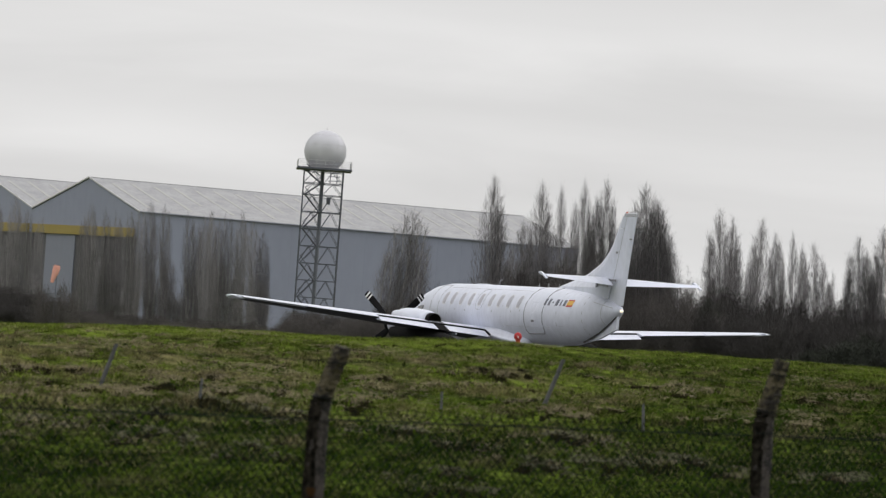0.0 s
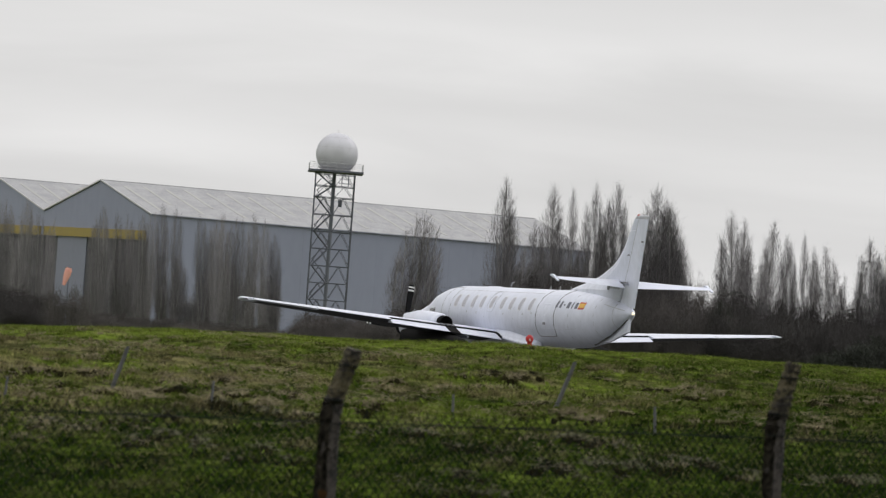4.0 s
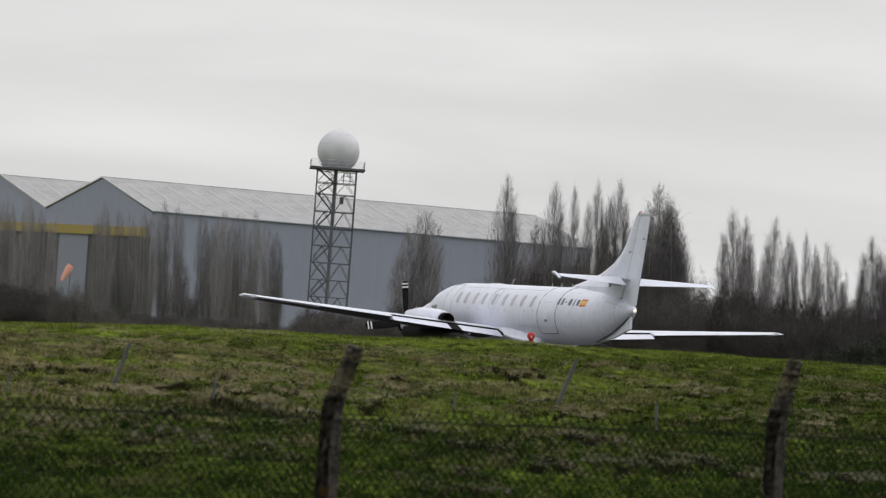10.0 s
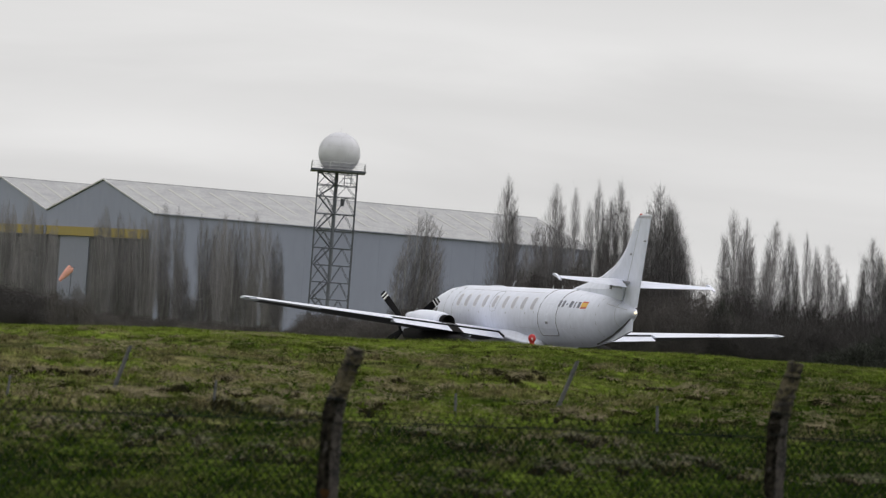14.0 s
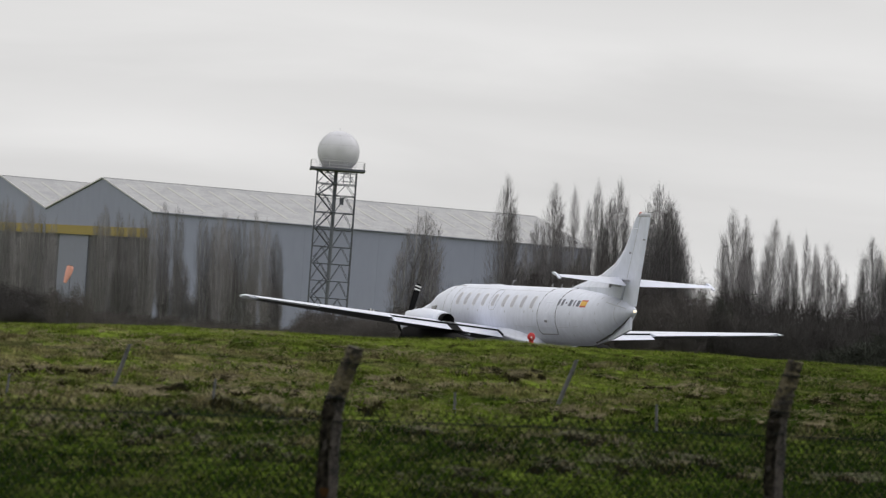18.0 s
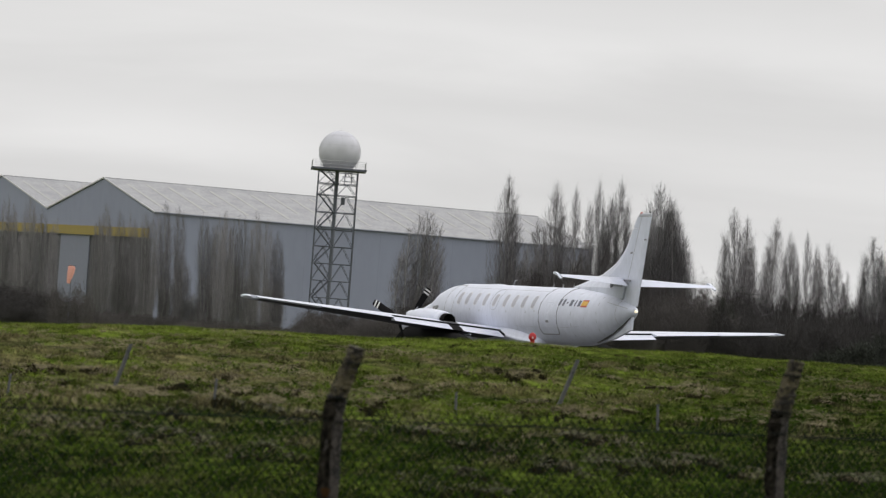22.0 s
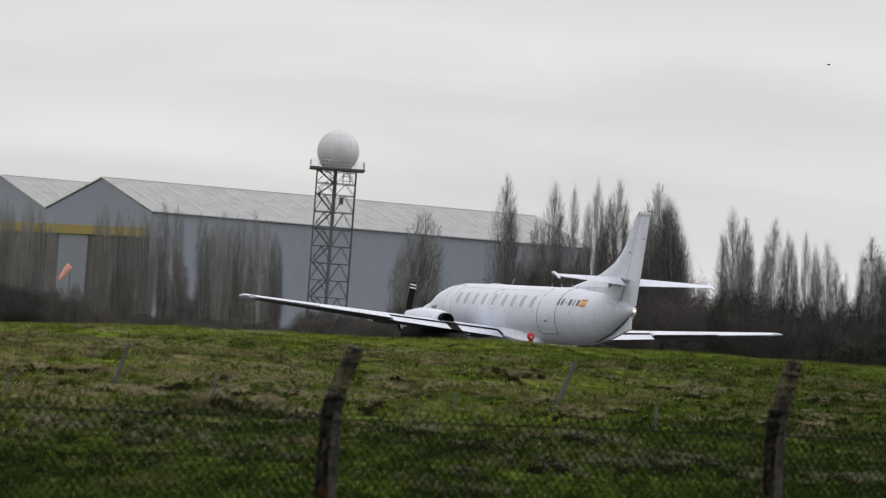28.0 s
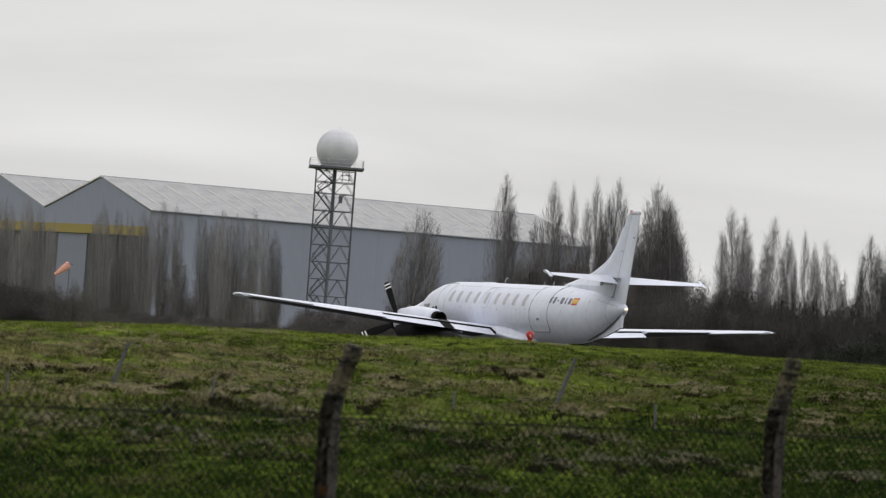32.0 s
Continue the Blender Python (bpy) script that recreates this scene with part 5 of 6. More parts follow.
        # the fairing's black holds soot and painted shade below the nacelle
        low = [[(X + hw * math.cos(a), y, zc + hh * math.sin(a)) for a in (2 * math.pi * j / 18 for j in range(18))] for y, zc, hw, hh in ((3.1, 1.42, 0.22, 0.18), (2.8, 1.36, 0.40, 0.28), (2.2, 1.34, 0.46, 0.33), (0.8, 1.28, 0.46, 0.33), (-0.5, 1.24, 0.36, 0.25), (-1.5, 1.24, 0.20, 0.14), (-2.1, 1.26, 0.04, 0.03))]
        part("gear_fairing", loft(low), SOOT, ng, "dark wheel fairing below the engine, soot and shade in its black", True)
        part("cowl_seam", join(tube((X - 0.47, 0.9, 1.72), (X - 0.47, 2.9, 1.72), 0.012, sides=4), tube((X - 0.1, 2.42, 2.145), (X - 0.45, 2.42, 1.75), 0.01, sides=4)), SEAM_SOFT, ng)
        inlet = [[(X + r * 1.25 * math.cos(a), y, 1.90 + r * 0.7 * math.sin(a)) for a in (2 * math.pi * j / 14 for j in range(14))] for y, r in ((3.26, 0.15), (3.1, 0.19), (2.5, 0.14), (1.7, 0.05))]
        part("air_inlet", loft(inlet), WHITE, ng, "intake lip above the spinner", True)
        part("exhaust_stain", loft([[(X - 0.345 - lift, 0.47 + 0.075 * math.cos(a), 1.71 + 0.06 * math.sin(a)) for a in (2 * math.pi * j / 14 for j in range(14))] for lift in (0.0, 0.012)]), SOOT_FILM, ng, "grey stain on the cowling")
        pipe = []
        Xp = X - 0.05
        for y, r in ((0.95, 0.20), (0.4, 0.21), (-0.10, 0.205), (-0.30, 0.20), (-0.28, 0.175), (0.0, 0.165)):
            pipe.append([(Xp + r * math.cos(a), y, 1.80 + 0.02 * y + r * math.sin(a)) for a in (2 * math.pi * j / 18 for j in range(18))])
        part("exhaust_pipe", loft(pipe), SOOT, ng, "soot-black exhaust pipe", True)
        part("exhaust_fairing", loft([[(Xp + r * math.cos(a), y, 1.81 + r * math.sin(a)) for a in (2 * math.pi * j / 18 for j in range(18))] for y, r in ((1.6, 0.15), (0.9, 0.235), (0.2, 0.235), (0.02, 0.222))]), WHITE, ng, "", True)
        le, c, z, t = wing_at(2.28 / SPAN)
        part("soot_streak", loft([aerofoil(X + dx, le, z + 0.006, c, t, 0.5, 0.75, WING_SET, camber=0.01) for dx in ((-0.12, 0.20) if side < 0 else (0.12, -0.20))]), SOOT_FILM, wg, "exhaust soot on the wing")
        # main gear, hidden by the bank for the most part
        leg = part("main_gear_leg", tube((X, 0.2, 1.2), (X, 0.2, 0.12), 0.06, 0.05, 8), METAL, ac)
        for dx in (-0.17, 0.17):
            wheel = [[(X + dx + x, 0.2 + r * math.cos(a), 0.02 + r * math.sin(a)) for a in (2 * math.pi * j / 18 for j in range(18))] for x, r in ((-0.1, 0.2), (-0.09, 0.30), (-0.04, 0.33), (0.04, 0.33), (0.09, 0.30), (0.1, 0.2))]
            part("tyre", loft(wheel), BLACK, leg, "", True)
    nose = part("nose_gear_leg", tube((0, 6.7, 1.5), (0, 6.7, 0.05), 0.05, 0.04, 8), METAL, ac)
    for dx in (-0.12, 0.12):
        wheel = [[(dx + x, 6.7 + r * math.cos(a), -0.07 + r * math.sin(a)) for a in (2 * math.pi * j / 16 for j in range(16))] for x, r in ((-0.07, 0.15), (-0.06, 0.22), (0.06, 0.22), (0.07, 0.15))]
        part("tyre", loft(wheel), BLACK, nose, "", True)

    # fin: a plate of aerofoil section from the dorsal fillet to the tip
    def fin_ring(z, le, te, half):
        out = []
        for f, h in ((0, 0.02), (0.15, 0.7), (0.4, 1.0), (0.7, 0.8), (1.0, 0.45)):
            out.append((half * h, le + (te - le) * f, z))
        for f, h in ((1.0, 0.45), (0.7, 0.8), (0.4, 1.0), (0.15, 0.7)):
            out.append((-half * h, le + (te - le) * f, z))
        return out
    hinge = lambda z: -8.13 + (z - 2.63) * (-0.79 / 2.02)
    edge = lambda z: -9.1 + (z - 2.52) * (-0.58 / 2.6)
    lead = [(2.75, -3.7), (3.04, -4.3), (3.22, -5.35), (3.42, -6.38), (3.73, -7.3), (4.0, -7.75), (4.25, -8.08), (4.7, -8.42), (4.72, -8.435)]
    part("fin", loft([fin_ring(z, le, hinge(z) + 0.02, 0.06 + 0.03 * (5.1 - z) / 2.3 + (0.10 if z < 3.1 else 0.0)) for z, le in lead]), WHITE, ac, "tall swept fin with long dorsal fillet")
    def slab(z, y0, y1, half, taper):
        return [(half, y0, z), (half * taper, y1, z), (-half * taper, y1, z), (-half, y0, z)]
    rud = part("rudder", loft([slab(z, hinge(z) - 0.015, edge(z), 0.045, 0.25) for z in (2.56, 3.2, 4.0, 5.055)]), WHITE, ac)
    part("fin_cap", loft([fin_ring(z, le, te, h) for z, le, te, h in ((5.065, -8.70, -9.66, 0.06), (5.13, -8.76, -9.67, 0.055), (5.16, -8.86, -9.62, 0.02))]), GRIMY, rud, "grey fin cap")
    part("balance_horn", loft([fin_ring(z, le, hinge(z) + 0.02, 0.062) for z, le in ((4.735, -8.447), (5.06, -8.70))]), WHITE, rud, "balance horn ahead of the hinge")
    part("rudder_tab", loft([slab(z, edge(z) + 0.20, edge(z) - 0.006, 0.032, 0.3) for z in (3.3, 4.5)]), WHITE, rud, "rudder trim tab")
    part("hinge_gap", loft([[(h, hinge(z) + d, z) for h, d in ((0.05, -0.014), (0.05, 0.014), (-0.05, 0.014), (-0.05, -0.014))] for z in (2.58, 5.05)]), SEAM_SOFT, rud, "dark gap along the rudder hinge")
    part("hinge_bracket", box(-0.055, -8.58, 4.02, 0.055, -8.40, 4.07), SEAM, rud)
    part("hinge_bracket", box(-0.05, -9.46, 4.40, 0.05, -9.36, 4.44), SEAM, rud)
    part("beacon", tube((0, -8.95, 5.14), (0, -8.95, 5.19), 0.05, 0.03, 10), BEACON, ac, "red anti-collision beacon")
    part("tail_light", loft([[(r * math.cos(a), y, 2.42 + r * math.sin(a)) for a in (2 * math.pi * j / 12 for j in range(12))] for y, r in ((-9.0, 0.04), (-9.06, 0.036), (-9.09, 0.015))]), TAIL_LIGHT, ac, "lit warm tail light", True)
    ring = lambda x: [(x, -6.6, 1.50), (x, -7.0, 1.66), (x, -8.1, 1.9), (x, -8.84, 2.30), (x, -8.83, 1.90), (x, -7.6, 1.60)]
    part("ventral_fin", loft([ring(-0.035), ring(0.035)]), WHITE, ac)
    part("tailcone_seam", skin_line([(-7.7, 0.72), (-8.2, 0.62), (-8.75, 0.5)], 0.018, 0.003), SEAM_SOFT, ac, "dark joint along the tail cone")
    part("tailcone_joint", skin_line([(-8.25, 1.2), (-8.25, -1.2)], 0.018, 0.003), SEAM_SOFT, ac)
    part("ventral_seam", path_tube([(-0.08, -6.6, 1.48), (-0.08, -7.2, 1.625), (-0.075, -7.6, 1.745), (-0.07, -8.0, 1.89), (-0.06, -8.4, 2.05), (-0.05, -8.8, 2.26)], [0.03, 0.034, 0.034, 0.03, 0.026, 0.018], 6), SOOT_FILM, ac, "dark sooted joint above the ventral fin")
    # tailplane
    for side in (-1, 1):
        def st(u, f0, f1):
            le, te = -7.12 + (-8.58 + 7.12) * u, -8.70 + (-9.08 + 8.70) * u
            return aerofoil(side * 2.31 * u, le, 3.27 + 0.01 * u, le - te, 0.11 - 0.02 * u, f0, f1, radians(0.5), camber=0.0, belly=1.0)
        def piece(u0, u1, f0, f1, droop=0.0):
            rr = [st(u0 + (u1 - u0) * k / 5, f0, f1) for k in range(6)]
            if droop:
                ca, sa = math.cos(droop), math.sin(droop)
                rr = [[(q[0], r[0][1] + (q[1] - r[0][1]) * ca, r[0][2] + (q[2] - r[0][2]) + (q[1] - r[0][1]) * sa) for q in r] for r in rr]
            return loft(rr if side < 0 else rr[::-1])
        tp = part("tailplane", piece(0.02, 1.0, 0, 0.64), WHITE, ac)
        part("elevator", piece(0.07, 0.985, 0.66, 1.0, radians(16)), WHITE, tp, "drooping elevator")
        horn = [[(side * x, y, 3.28 + dz) for y, dz in ((-8.54, 0.02), (-8.51, 0.07), (-8.61, 0.08), (-8.77, 0.045), (-9.10, -0.09), (-9.08, -0.12), (-8.77, 0.0))] for x in (2.28, 2.35)]
        part("elevator_horn", loft(horn if side < 0 else horn[::-1]), WHITE, tp, "balance horn at the tailplane tip")
        part("root_gap", box(side * 0.10 - 0.008, -8.70, 3.235, side * 0.10 + 0.008, -8.1, 3.29), SEAM, tp)
    part("stab_bracket", box(-0.14, -7.45, 3.05, -0.10, -7.32, 3.2), SEAM, ac)
    # grime on this panel, with the tailplane's shade put into its grey
    part("tail_fairing_panel", loft([[(-x, -7.35, z) for x, z in ((0.10, 2.85), (0.12, 3.2), (0.08, 3.2), (0.06, 2.85))], [(-x, -8.1, z) for x, z in ((0.075, 2.70), (0.085, 3.2), (0.05, 3.2), (0.04, 2.70))]]), GRIMY, ac, "grimy panel below the tailplane, darkened for shade")
    # aerials on the roof
    part("blade_aerial", path_tube([(0.1, 1.0, 2.95), (0.1, 0.88, 3.13), (0.1, 0.68, 3.15)], [0.016, 0.014, 0.010], 6), METAL, ac, "bent roof aerial")
    part("roof_fairing", loft([[(w * math.cos(a), y, 2.97 + h * math.sin(a)) for a in (2 * math.pi * j / 10 for j in range(10))] for y, w, h in ((2.7, 0.02, 0.01), (2.3, 0.14, 0.035), (1.7, 0.16, 0.04), (1.2, 0.02, 0.01))]), WHITE, ac, "", True)
    for y in (-2.6, -3.35, -4.2):
        part("roof_stud", tube((0, y, 2.97), (0, y - 0.03, 3.09), 0.025, 0.012, 6), METAL, ac)
    return ac, build_propeller(ac, -1), build_propeller(ac, 1), ailerons, rud


WINDOW_RIM = material("window_rim_grey", (0.60, 0.61, 0.65), (0.66, 0.67, 0.70), 0.4)
DOOR_SEAM = material("dark_door_seam", (0.20, 0.20, 0.22), (0.30, 0.30, 0.32), 0.6)
SEAM_SOFT = material("paint_seam_grey", (0.38, 0.39, 0.42), (0.46, 0.47, 0.50), 0.6)
SOOT_FILM = material("soot_film", (0.06, 0.058, 0.06), (0.16, 0.155, 0.16), 0.7, fine=6.0, broad=1.5, amount=1.0)
aircraft, prop_port, prop_starboard, ailerons, rudder = build_aircraft()


# ---------------------------------------------------------------- fence
FENCE_A, FENCE_B = (-0.56, 24.0), (2.24, 26.4)


def build_post(x, y, bend_z, top, lean, lichen=0):
    """A cast post with its head cranked over; top: (dx, z)."""
    rng = random.Random(int(x * 10))
    base = float(ground_z(x, y)) - 0.05
    p = thing("fence_post", (x, y, base), "weathered dark concrete fence post with cranked head", "fence post", "posts of the wire fence")
    pts = [(-lean, -0.0, 0.0), (-lean * 0.5, 0, (bend_z - base) * 0.5), (-0.004, 0, bend_z - base - 0.06), (0.008, 0, bend_z - base + 0.03), (top[0] * 0.5, -0.02, (bend_z + top[1]) / 2 - base), (top[0], -0.04, top[1] - base)]
    half = [(0.051, 0.049), (0.050, 0.048), (0.049, 0.047), (0.048, 0.046), (0.046, 0.043), (0.043, 0.039)]
    rings = []
    for (px, py, pz), (hx, hy) in zip(pts, half):
        c = 0.014
        tilt = 0.22 if pz > bend_z - base else 0.03
        ring = []
        for ux, uy in ((hx - c, -hy), (hx, -hy + c), (hx, hy - c), (hx - c, hy), (-hx + c, hy), (-hx, hy - c), (-hx, -hy + c), (-hx + c, -hy)):
            j = rng.uniform(-0.005, 0.005)
            ux, uy = 0.76 * ux - 0.65 * uy, 0.65 * ux + 0.76 * uy
            ring.append((px + ux + j, py + uy + j, pz - ux * tilt + rng.uniform(-0.006, 0.006)))
        rings.append(ring)
    # denser rings for a worn outline
    dense = []
    for a, b in zip(rings, rings[1:]):
        for k in range(9):
            dense.append([tuple(a[i][m] + (b[i][m] - a[i][m]) * k / 9 + rng.uniform(-0.0065, 0.0065) for m in range(3)) for i in range(8)])
    dense.append(rings[-1])
    part("shaft", loft(dense[:28]), CONCRETE, p)
    part("cranked_head", loft(dense[27:]), MOSSY, p, "mossy cranked head")
    # a black shell on one side below the crank: algae and painted shade
    dark_face = []
    for ring in dense:
        c = [sum(q[m] for q in ring) / 8 for m in range(3)]
        if c[2] < bend_z - base + 0.02:
            face = sorted(ring, key=lambda q: q[0])[:4]
            face.sort(key=lambda q: q[1])
            out = [(c[0] + (q[0] - c[0]) * 1.06 - 0.002, c[1] + (q[1] - c[1]) * 1.06, q[2]) for q in face]
            dark_face.append(out + [(q[0] + 0.02, q[1], q[2]) for q in reversed(out)])
    part("dark_side", loft(dark_face), SIDE_BLACK, p, "black shell on one side, algae and shade in its colour")
    for z, dx in ((bend_z - 0.12, 0.0), (bend_z + 0.02, 0.01), (top[1] - 0.10, top[0] * 0.72)):
        part("wire_tie", loft([[(dx + 0.065 * math.cos(a), 0.065 * math.sin(a) - (0.03 if z > bend_z else 0), z - base + dz) for a in (2 * math.pi * j / 10 for j in range(10))] for dz in (0, 0.007)]), WIRE, p, "wire binding round the post")
    for k in range(lichen):
        z = 0.81 - base + 0.05 * k
        r = 0.026 - 0.005 * k
        part("lichen_patch", loft([[(-0.018 + 0.03 * k + r * math.cos(a) * (1 + 0.25 * math.sin(3 * a)), y0, z + r * 1.3 * math.sin(a) * (1 + 0.2 * math.cos(2 * a))) for a in (2 * math.pi * j / 12 for j in range(12))] for y0 in (-0.054, -0.069)]), LICHEN, p, "orange lichen patch")
    return p


build_post(-0.568, 24.0, 1.345, (0.108, 1.670), 0.004, 1)
build_post(2.25, 26.4, 1.408, (0.082, 1.768), 0.0)
build_post(-3.37, 21.6, 1.25, (0.09, 1.62), 0.0)


def wire_between(a, b, r):
    return tube(a, b, r, sides=3, caps=False)


def build_wire():
    f = thing("chain_link_fence", (*FENCE_A, 0.0), "green chain-link netting with tension wires", "fence")
    ax = Vector((FENCE_B[0] - FENCE_A[0], FENCE_B[1] - FENCE_A[1], 0.124))
    ax.normalize()

    def at(s, z):
        return (ax.x * s, ax.y * s + 0.07, z + 0.010 * s)
    S0, S1, Z0, Z1 = -3.9, 5.0, 0.05, 1.285
    cell = 0.068
    down, rise = [], []
    k = -int((Z1 - Z0) / cell) - 2
    while S0 + k * cell < S1:
        s = S0 + k * cell
        for store, sign in ((down, -1), (rise, 1)):
            za, zb = (Z1, Z0) if sign < 0 else (Z0, Z1)
            p0, p1 = s, s + (Z1 - Z0)
            c0, c1 = max(p0, S0), min(p1, S1)
            if c1 - c0 > 0.01:
                ga = za + (zb - za) * (c0 - p0) / (p1 - p0)
                gb = za + (zb - za) * (c1 - p0) / (p1 - p0)
                store.append(wire_between(at(c0, ga), at(c1, gb), 0.0033))
        k += 1
    spikes = []
    s = S0
    while s < S1:
        spikes.append(wire_between(at(s, Z1 - 0.01), at(s + 0.012, Z1 + 0.028), 0.0033))
        s += cell
    net = part("netting", join(*down, *rise, *spikes), WIRE, f, "diamond mesh netting")
    tagged(net, kind="stuff")
    for z, r in ((1.235, 0.0048), (0.62, 0.0035), (0.15, 0.0035)):
        part("tension_wire", tube(at(S0, z), at(S1, z), r, sides=5), WIRE, f)
    for z in (1.60, 1.42):
        part("strand", tube(at(S0, z - 0.02), at(S1, z - 0.02), 0.0016, sides=4), WIRE, f, "thin strand of plain wire")


build_wire()


# ---------------------------------------------------------------- stakes and markers on the bank
def build_stake(x, y, dx, h, w, label):
    z = float(ground_z(x, y)) - 0.03
    s = thing("stake", (x, y, z), label, "stake", "stakes in the grass")
    rings = []
    for k in range(7):
        u = k / 6
        c = (dx * u, 0.0, h * u)
        ring = []
        for j in range(8):
            a = 2 * math.pi * j / 8
            r = w / 2 * (1.1 - 0.15 * u) * (1 + 0.05 * math.sin(3 * j + 5 * k))
            ring.append((c[0] + r * math.cos(a), c[1] + r * math.sin(a), c[2]))
        rings.append(ring)
    part("shaft", loft(rings), STAKE, s)


for x, y, dx, h, w, label in ((-3.33, 42.58, 0.150, 0.50, 0.045, "pale stake leaning in the grass"), (1.29, 42.30, 0.186, 0.55, 0.045, "pale stake leaning in the grass"),
                              (-4.17, 40.10, 0.017, 0.24, 0.026, "short pale stake upright in the grass"), (-2.09, 39.16, 0.010, 0.24, 0.026, "short pale stake upright in the grass"),
                              (0.24, 40.60, -0.008, 0.26, 0.026, "short pale stake upright in the grass"), (2.24, 40.24, -0.019, 0.31, 0.028, "short pale stake upright in the grass")):
    build_stake(x, y, dx, h, w, label)


def build_markers():
    x, y = 1.497, 64.0
    z = float(ground_z(x, y))
    m = thing("airfield_marker", (x, y, z - 0.02), "small red disc marker on a short red post", "marker")
    part("post", box(-0.034, -0.03, 0, 0.036, 0.03, 0.12, 0.012), RED_PAINT, m)

    def disc(r, front, back):
        return loft([[(-0.004 + q * math.cos(2 * math.pi * j / 20), yy, 0.155 + q * 1.05 * math.sin(2 * math.pi * j / 20)) for j in range(20)] for yy, q in ((back, r * 0.8), (back - 0.02, r), (front + 0.015, r), (front, r * 0.85))])
    head = part("disc", disc(0.062, -0.055, 0.03), RED_PAINT, m, "round red head", True)
    part("patch", box(-0.014, -0.062, 0.140, 0.008, -0.0555, 0.160), TIPWHITE, head, "white patch")
    part("patch", box(0.002, -0.062, 0.122, 0.014, -0.0555, 0.138), TIPWHITE, head, "white patch")
    x, y = 1.84, 64.5
    z = float(ground_z(x, y))
    w = thing("ground_marker", (x, y, z + 0.01), "low white ground marker in the grass", "marker")
    part("plate", box(-0.06, -0.06, 0, 0.06, 0.06, 0.035, 0.010), TIPWHITE, w)
    part("foot", box(-0.04, -0.04, -0.06, 0.04, 0.04, 0.0), TIPWHITE, w)


build_markers()


# ---------------------------------------------------------------- windsock
def build_windsock():
    x, y = -37.85, 418.0
    z = float(ground_z(x, y))
    mast = thing("windsock_mast", (x, y, z), "thin steel windsock mast in the brushwood", "mast")
    top = 7.1
    part("pole", tube((0, 0, 0), (0, 0, top), 0.06, 0.045, 8), STEEL, mast)
    part("swivel_ring", loft([[(0.42 * math.cos(a), 0.42 * math.sin(a), top + dz) for a in (2 * math.pi * j / 18 for j in range(18))] for dz in (-0.02, 0.02)], False), STEEL, mast)
    sock = thing("windsock", (x, y, z + top), "limp orange windsock cloth", "windsock")
    lengths = ((0.0, 0.27), (0.2, 0.38), (0.75, 0.36), (1.3, 0.25), (1.85, 0.16))
    for i, ((d0, r0), (d1, r1)) in enumerate(zip(lengths, lengths[1:])):
        rings = []
        for d, r in ((d0 - 0.02, r0), ((d0 + d1) / 2, (r0 + r1) / 2), (d1, r1)):
            rings.append([(r * (1 + 0.08 * math.sin(3 * a + i)) * math.cos(a), r * 0.8 * math.sin(a), -d) for a in (2 * math.pi * j / 16 for j in range(16))])
        part("cloth_ring", loft(rings, False), SOCK, sock, "", True)
    return sock


windsock = build_windsock()


# ---------------------------------------------------------------- a bird
def build_bird():
    b = thing("bird", (0, 380, 20), "small dark bird in level flight", "bird")
    part("body", path_tube([(0.17, 0, 0.0), (0.11, 0, 0.01), (0.02, 0, 0.0), (-0.10, 0, 0.0), (-0.18, 0, 0.005)], [0.012, 0.035, 0.05, 0.03, 0.02], 8), FEATHER, b, "", True)
    wings = []
    for s in (-1, 1):
        v = [(0.06, 0, 0.02), (0.07, s * 0.14, 0.03), (0.02, s * 0.32, 0.02), (-0.05, s * 0.16, 0.015), (-0.05, 0, 0.015)]
        v += [(q[0], q[1], q[2] + 0.008) for q in v]
        f = [(4, 3, 2, 1, 0), (5, 6, 7, 8, 9)] + [(i, (i + 1) % 5, (i + 1) % 5 + 5, i + 5) for i in range(5)]
        wings.append(part("wing", (v, f), FEATHER, b))
    part("tail", box(-0.27, -0.03, 0.0, -0.16, 0.03, 0.008), FEATHER, b)
    return b, wings


bird, bird_wings = build_bird()


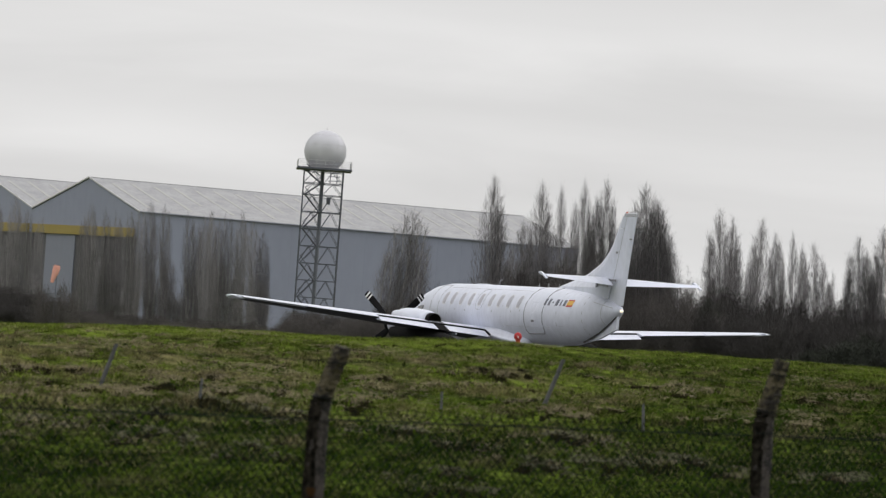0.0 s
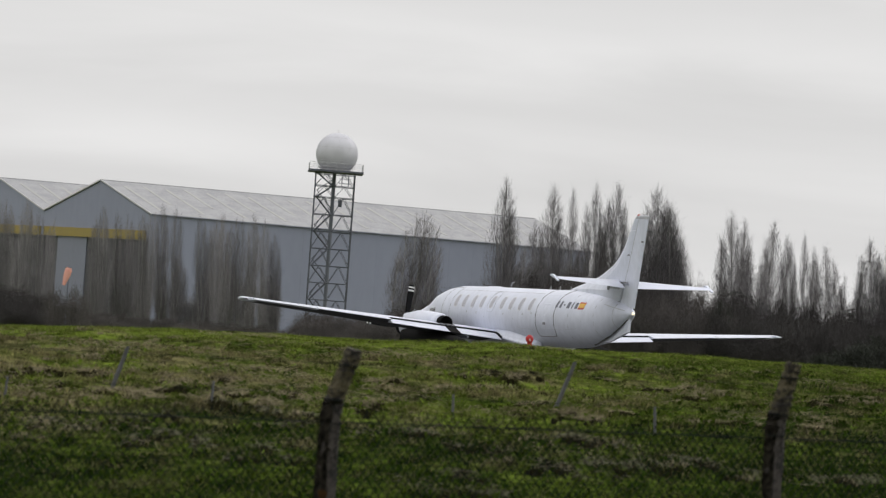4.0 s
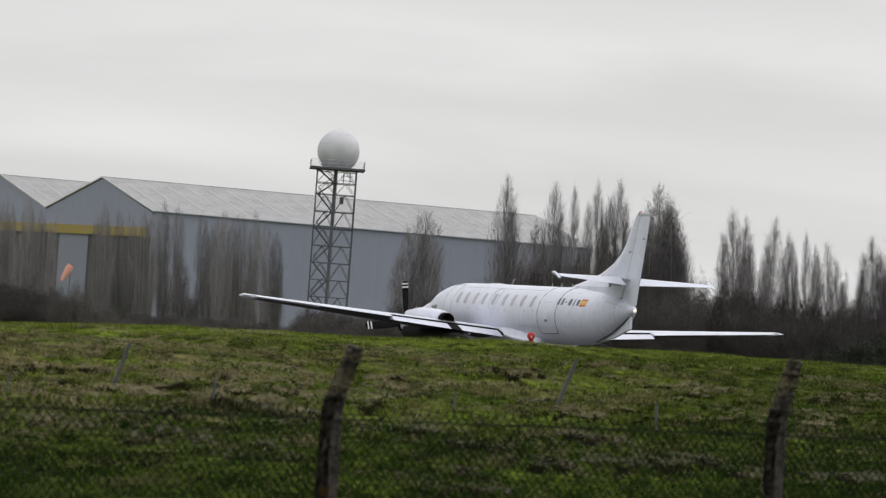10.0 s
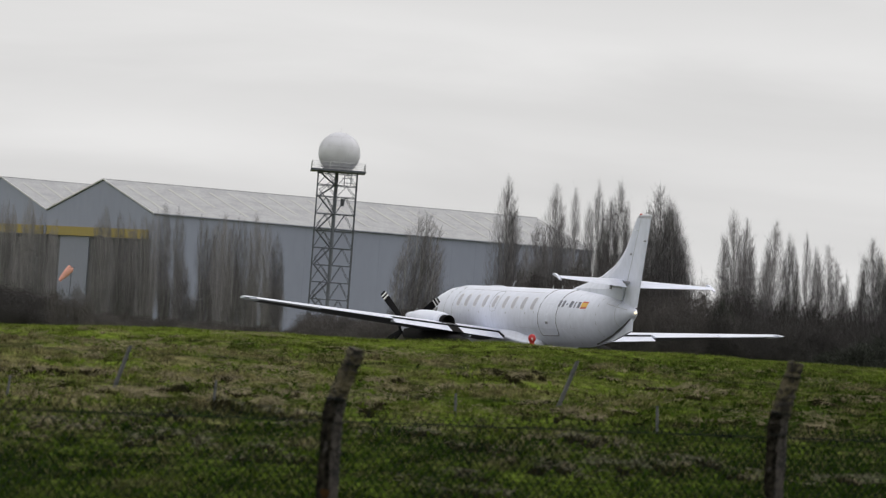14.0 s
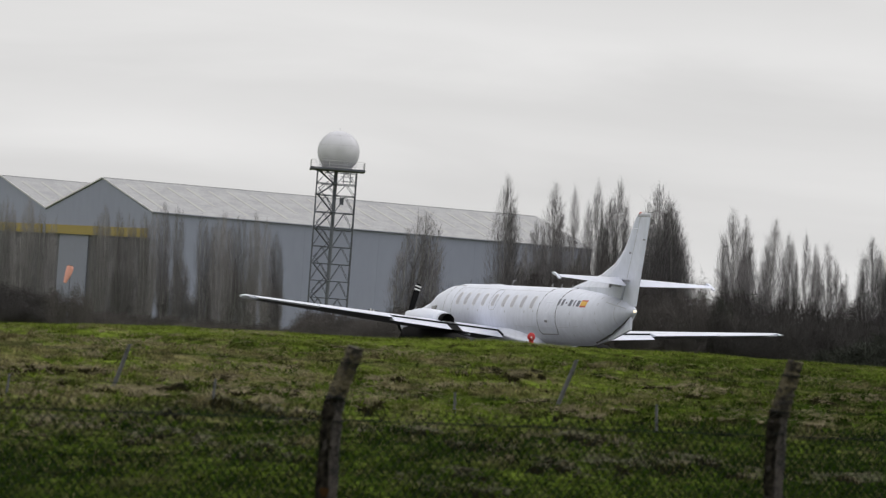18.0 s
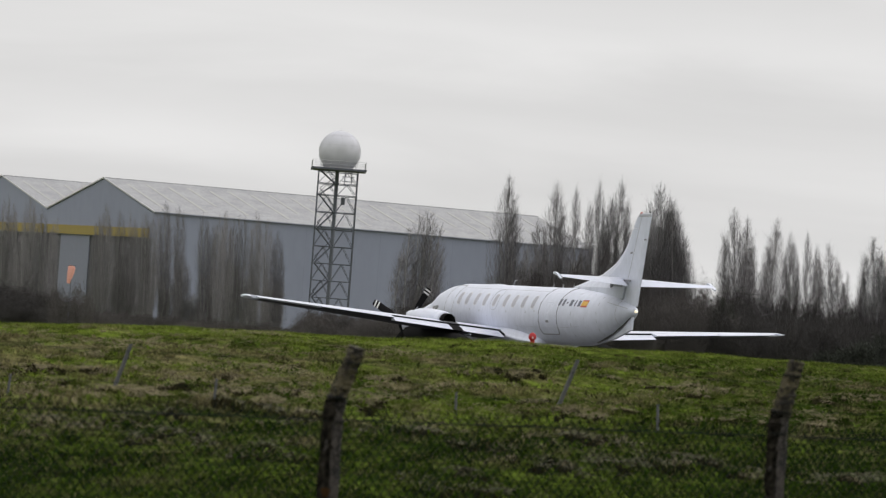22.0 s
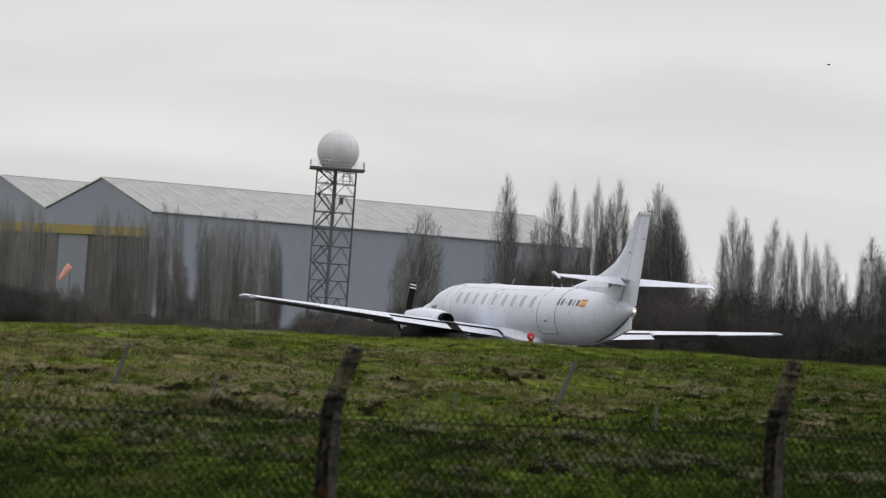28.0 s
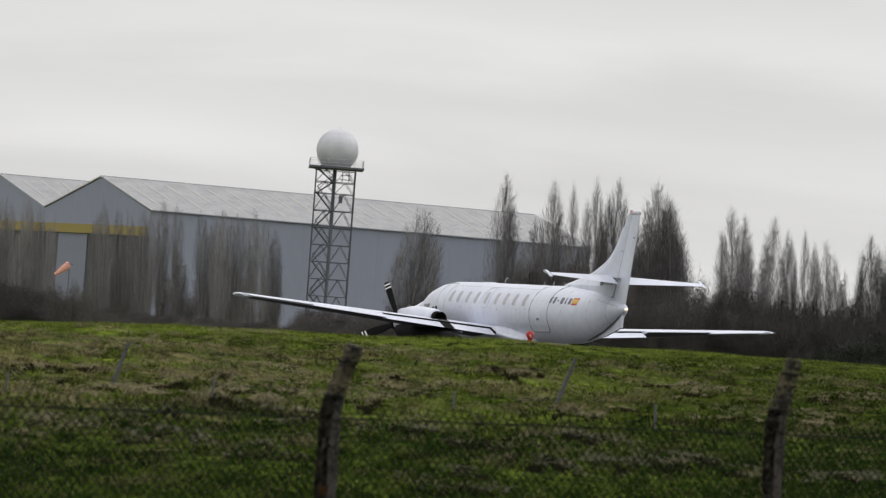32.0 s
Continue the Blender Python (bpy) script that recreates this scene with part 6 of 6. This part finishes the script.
# ---------------------------------------------------------------- what moves
def motions():
    stand = [(0.0, 0.0), (30.0, 0.0), (30.5, 0.02), (31.0, 0.09), (31.5, 0.25), (32.0, 0.56)]
    turn = 19.67
    a = radians(turn)
    walk(aircraft, [(t, pose(2.42 - math.sin(a) * d, 121.75 + math.cos(a) * d, -0.06, -0.08, 0, turn)) for t, d in stand])
    # the blades pass 45 degrees in a tenth of a second; the drift beside that
    drift = [(0, 44), (1, 54), (2, 64), (3, 72), (6, 101), (7, 111), (8, 123), (9, 85), (10, 94), (11, 102), (12, 111), (13, 119), (14, 130), (17, 154),
             (18, 164), (19, 173), (20, 183), (21, 193), (22, 150), (23, 164), (24, 165), (25, 187), (28, 261), (29, 292), (30, 327), (31, 350), (32, 381)]
    ts, ph = [d[0] for d in drift], [d[1] for d in drift]
    for prop, side, more in ((prop_port, -1, 0.0), (prop_starboard, 1, 20.0)):
        walk(prop, [(k / 10, pose(side * 2.28, 3.55, 1.58, 0, -(45.0 * k + 2.0 + float(np.interp(k / 10, ts, ph)) + more), 0)) for k in range(321)])
    # the ailerons move over before the aircraft sets off
    for ail, side in zip(ailerons, (-1, 1)):
        q = aileron_pivot(side)
        walk(ail, [(t, pose(q.x, q.y, q.z, -side * d, 0, 0)) for t, d in ((0.0, 0.0), (24.0, 0.5), (28.0, 3.5), (29.5, 8.0), (30.0, 8.5), (31.0, 9.0), (32.0, 7.0))])
    # the rudder swings to port as it starts to roll
    foot, axis = Matrix.Translation((0, -8.13, 2.63)), Vector((0, -0.391, 1))
    walk(rudder, [(t, foot @ Matrix.Rotation(radians(-d), 4, axis) @ foot.inverted()) for t, d in ((0.0, 0.0), (30.4, 0.0), (31.0, 2.0), (31.5, 3.5), (32.0, 3.5))])
    z = windsock.location.z
    sway = [(0, 14), (3, 16), (6, 6), (7, 5), (8, 2), (9, 4), (10, 26), (11, 34), (12, 22), (13, 16), (14, 38), (17, 22), (19, 12), (20, 14), (22, 8), (23, 24), (25, 26), (28, 34), (30, 20), (32, 50)]
    walk(windsock, [(t, pose(-37.85, 418.0, z, 0, s, 0)) for t, s in sway])
    flight = [(0.0, -364.0, 14.0), (20.0, -84.0, 17.5), (23.2, -42.0, 18.2), (23.5, -36.7, 17.6), (24.0, -28.1, 17.57), (24.5, -20.9, 19.3), (24.8, -16.92, 19.66), (25.0, -14.24, 19.75), (25.2, -11.31, 20.55), (25.5, -6.83, 21.88),
              (27.5, 26.5, 26.8), (27.8, 31.64, 27.6), (28.0, 34.71, 27.75), (28.3, 39.47, 28.35), (32.0, 98.0, 31.0)]
    walk(bird, [(t, pose(x, 380.0, zz, 0, 0, 0)) for t, x, zz in flight])
    for wing, s in zip(bird_wings, (-1, 1)):
        walk(wing, [(k / 5, pose(0, 0, 0, s * (32 if k % 2 else -24), 0, 0)) for k in range(161)])


motions()
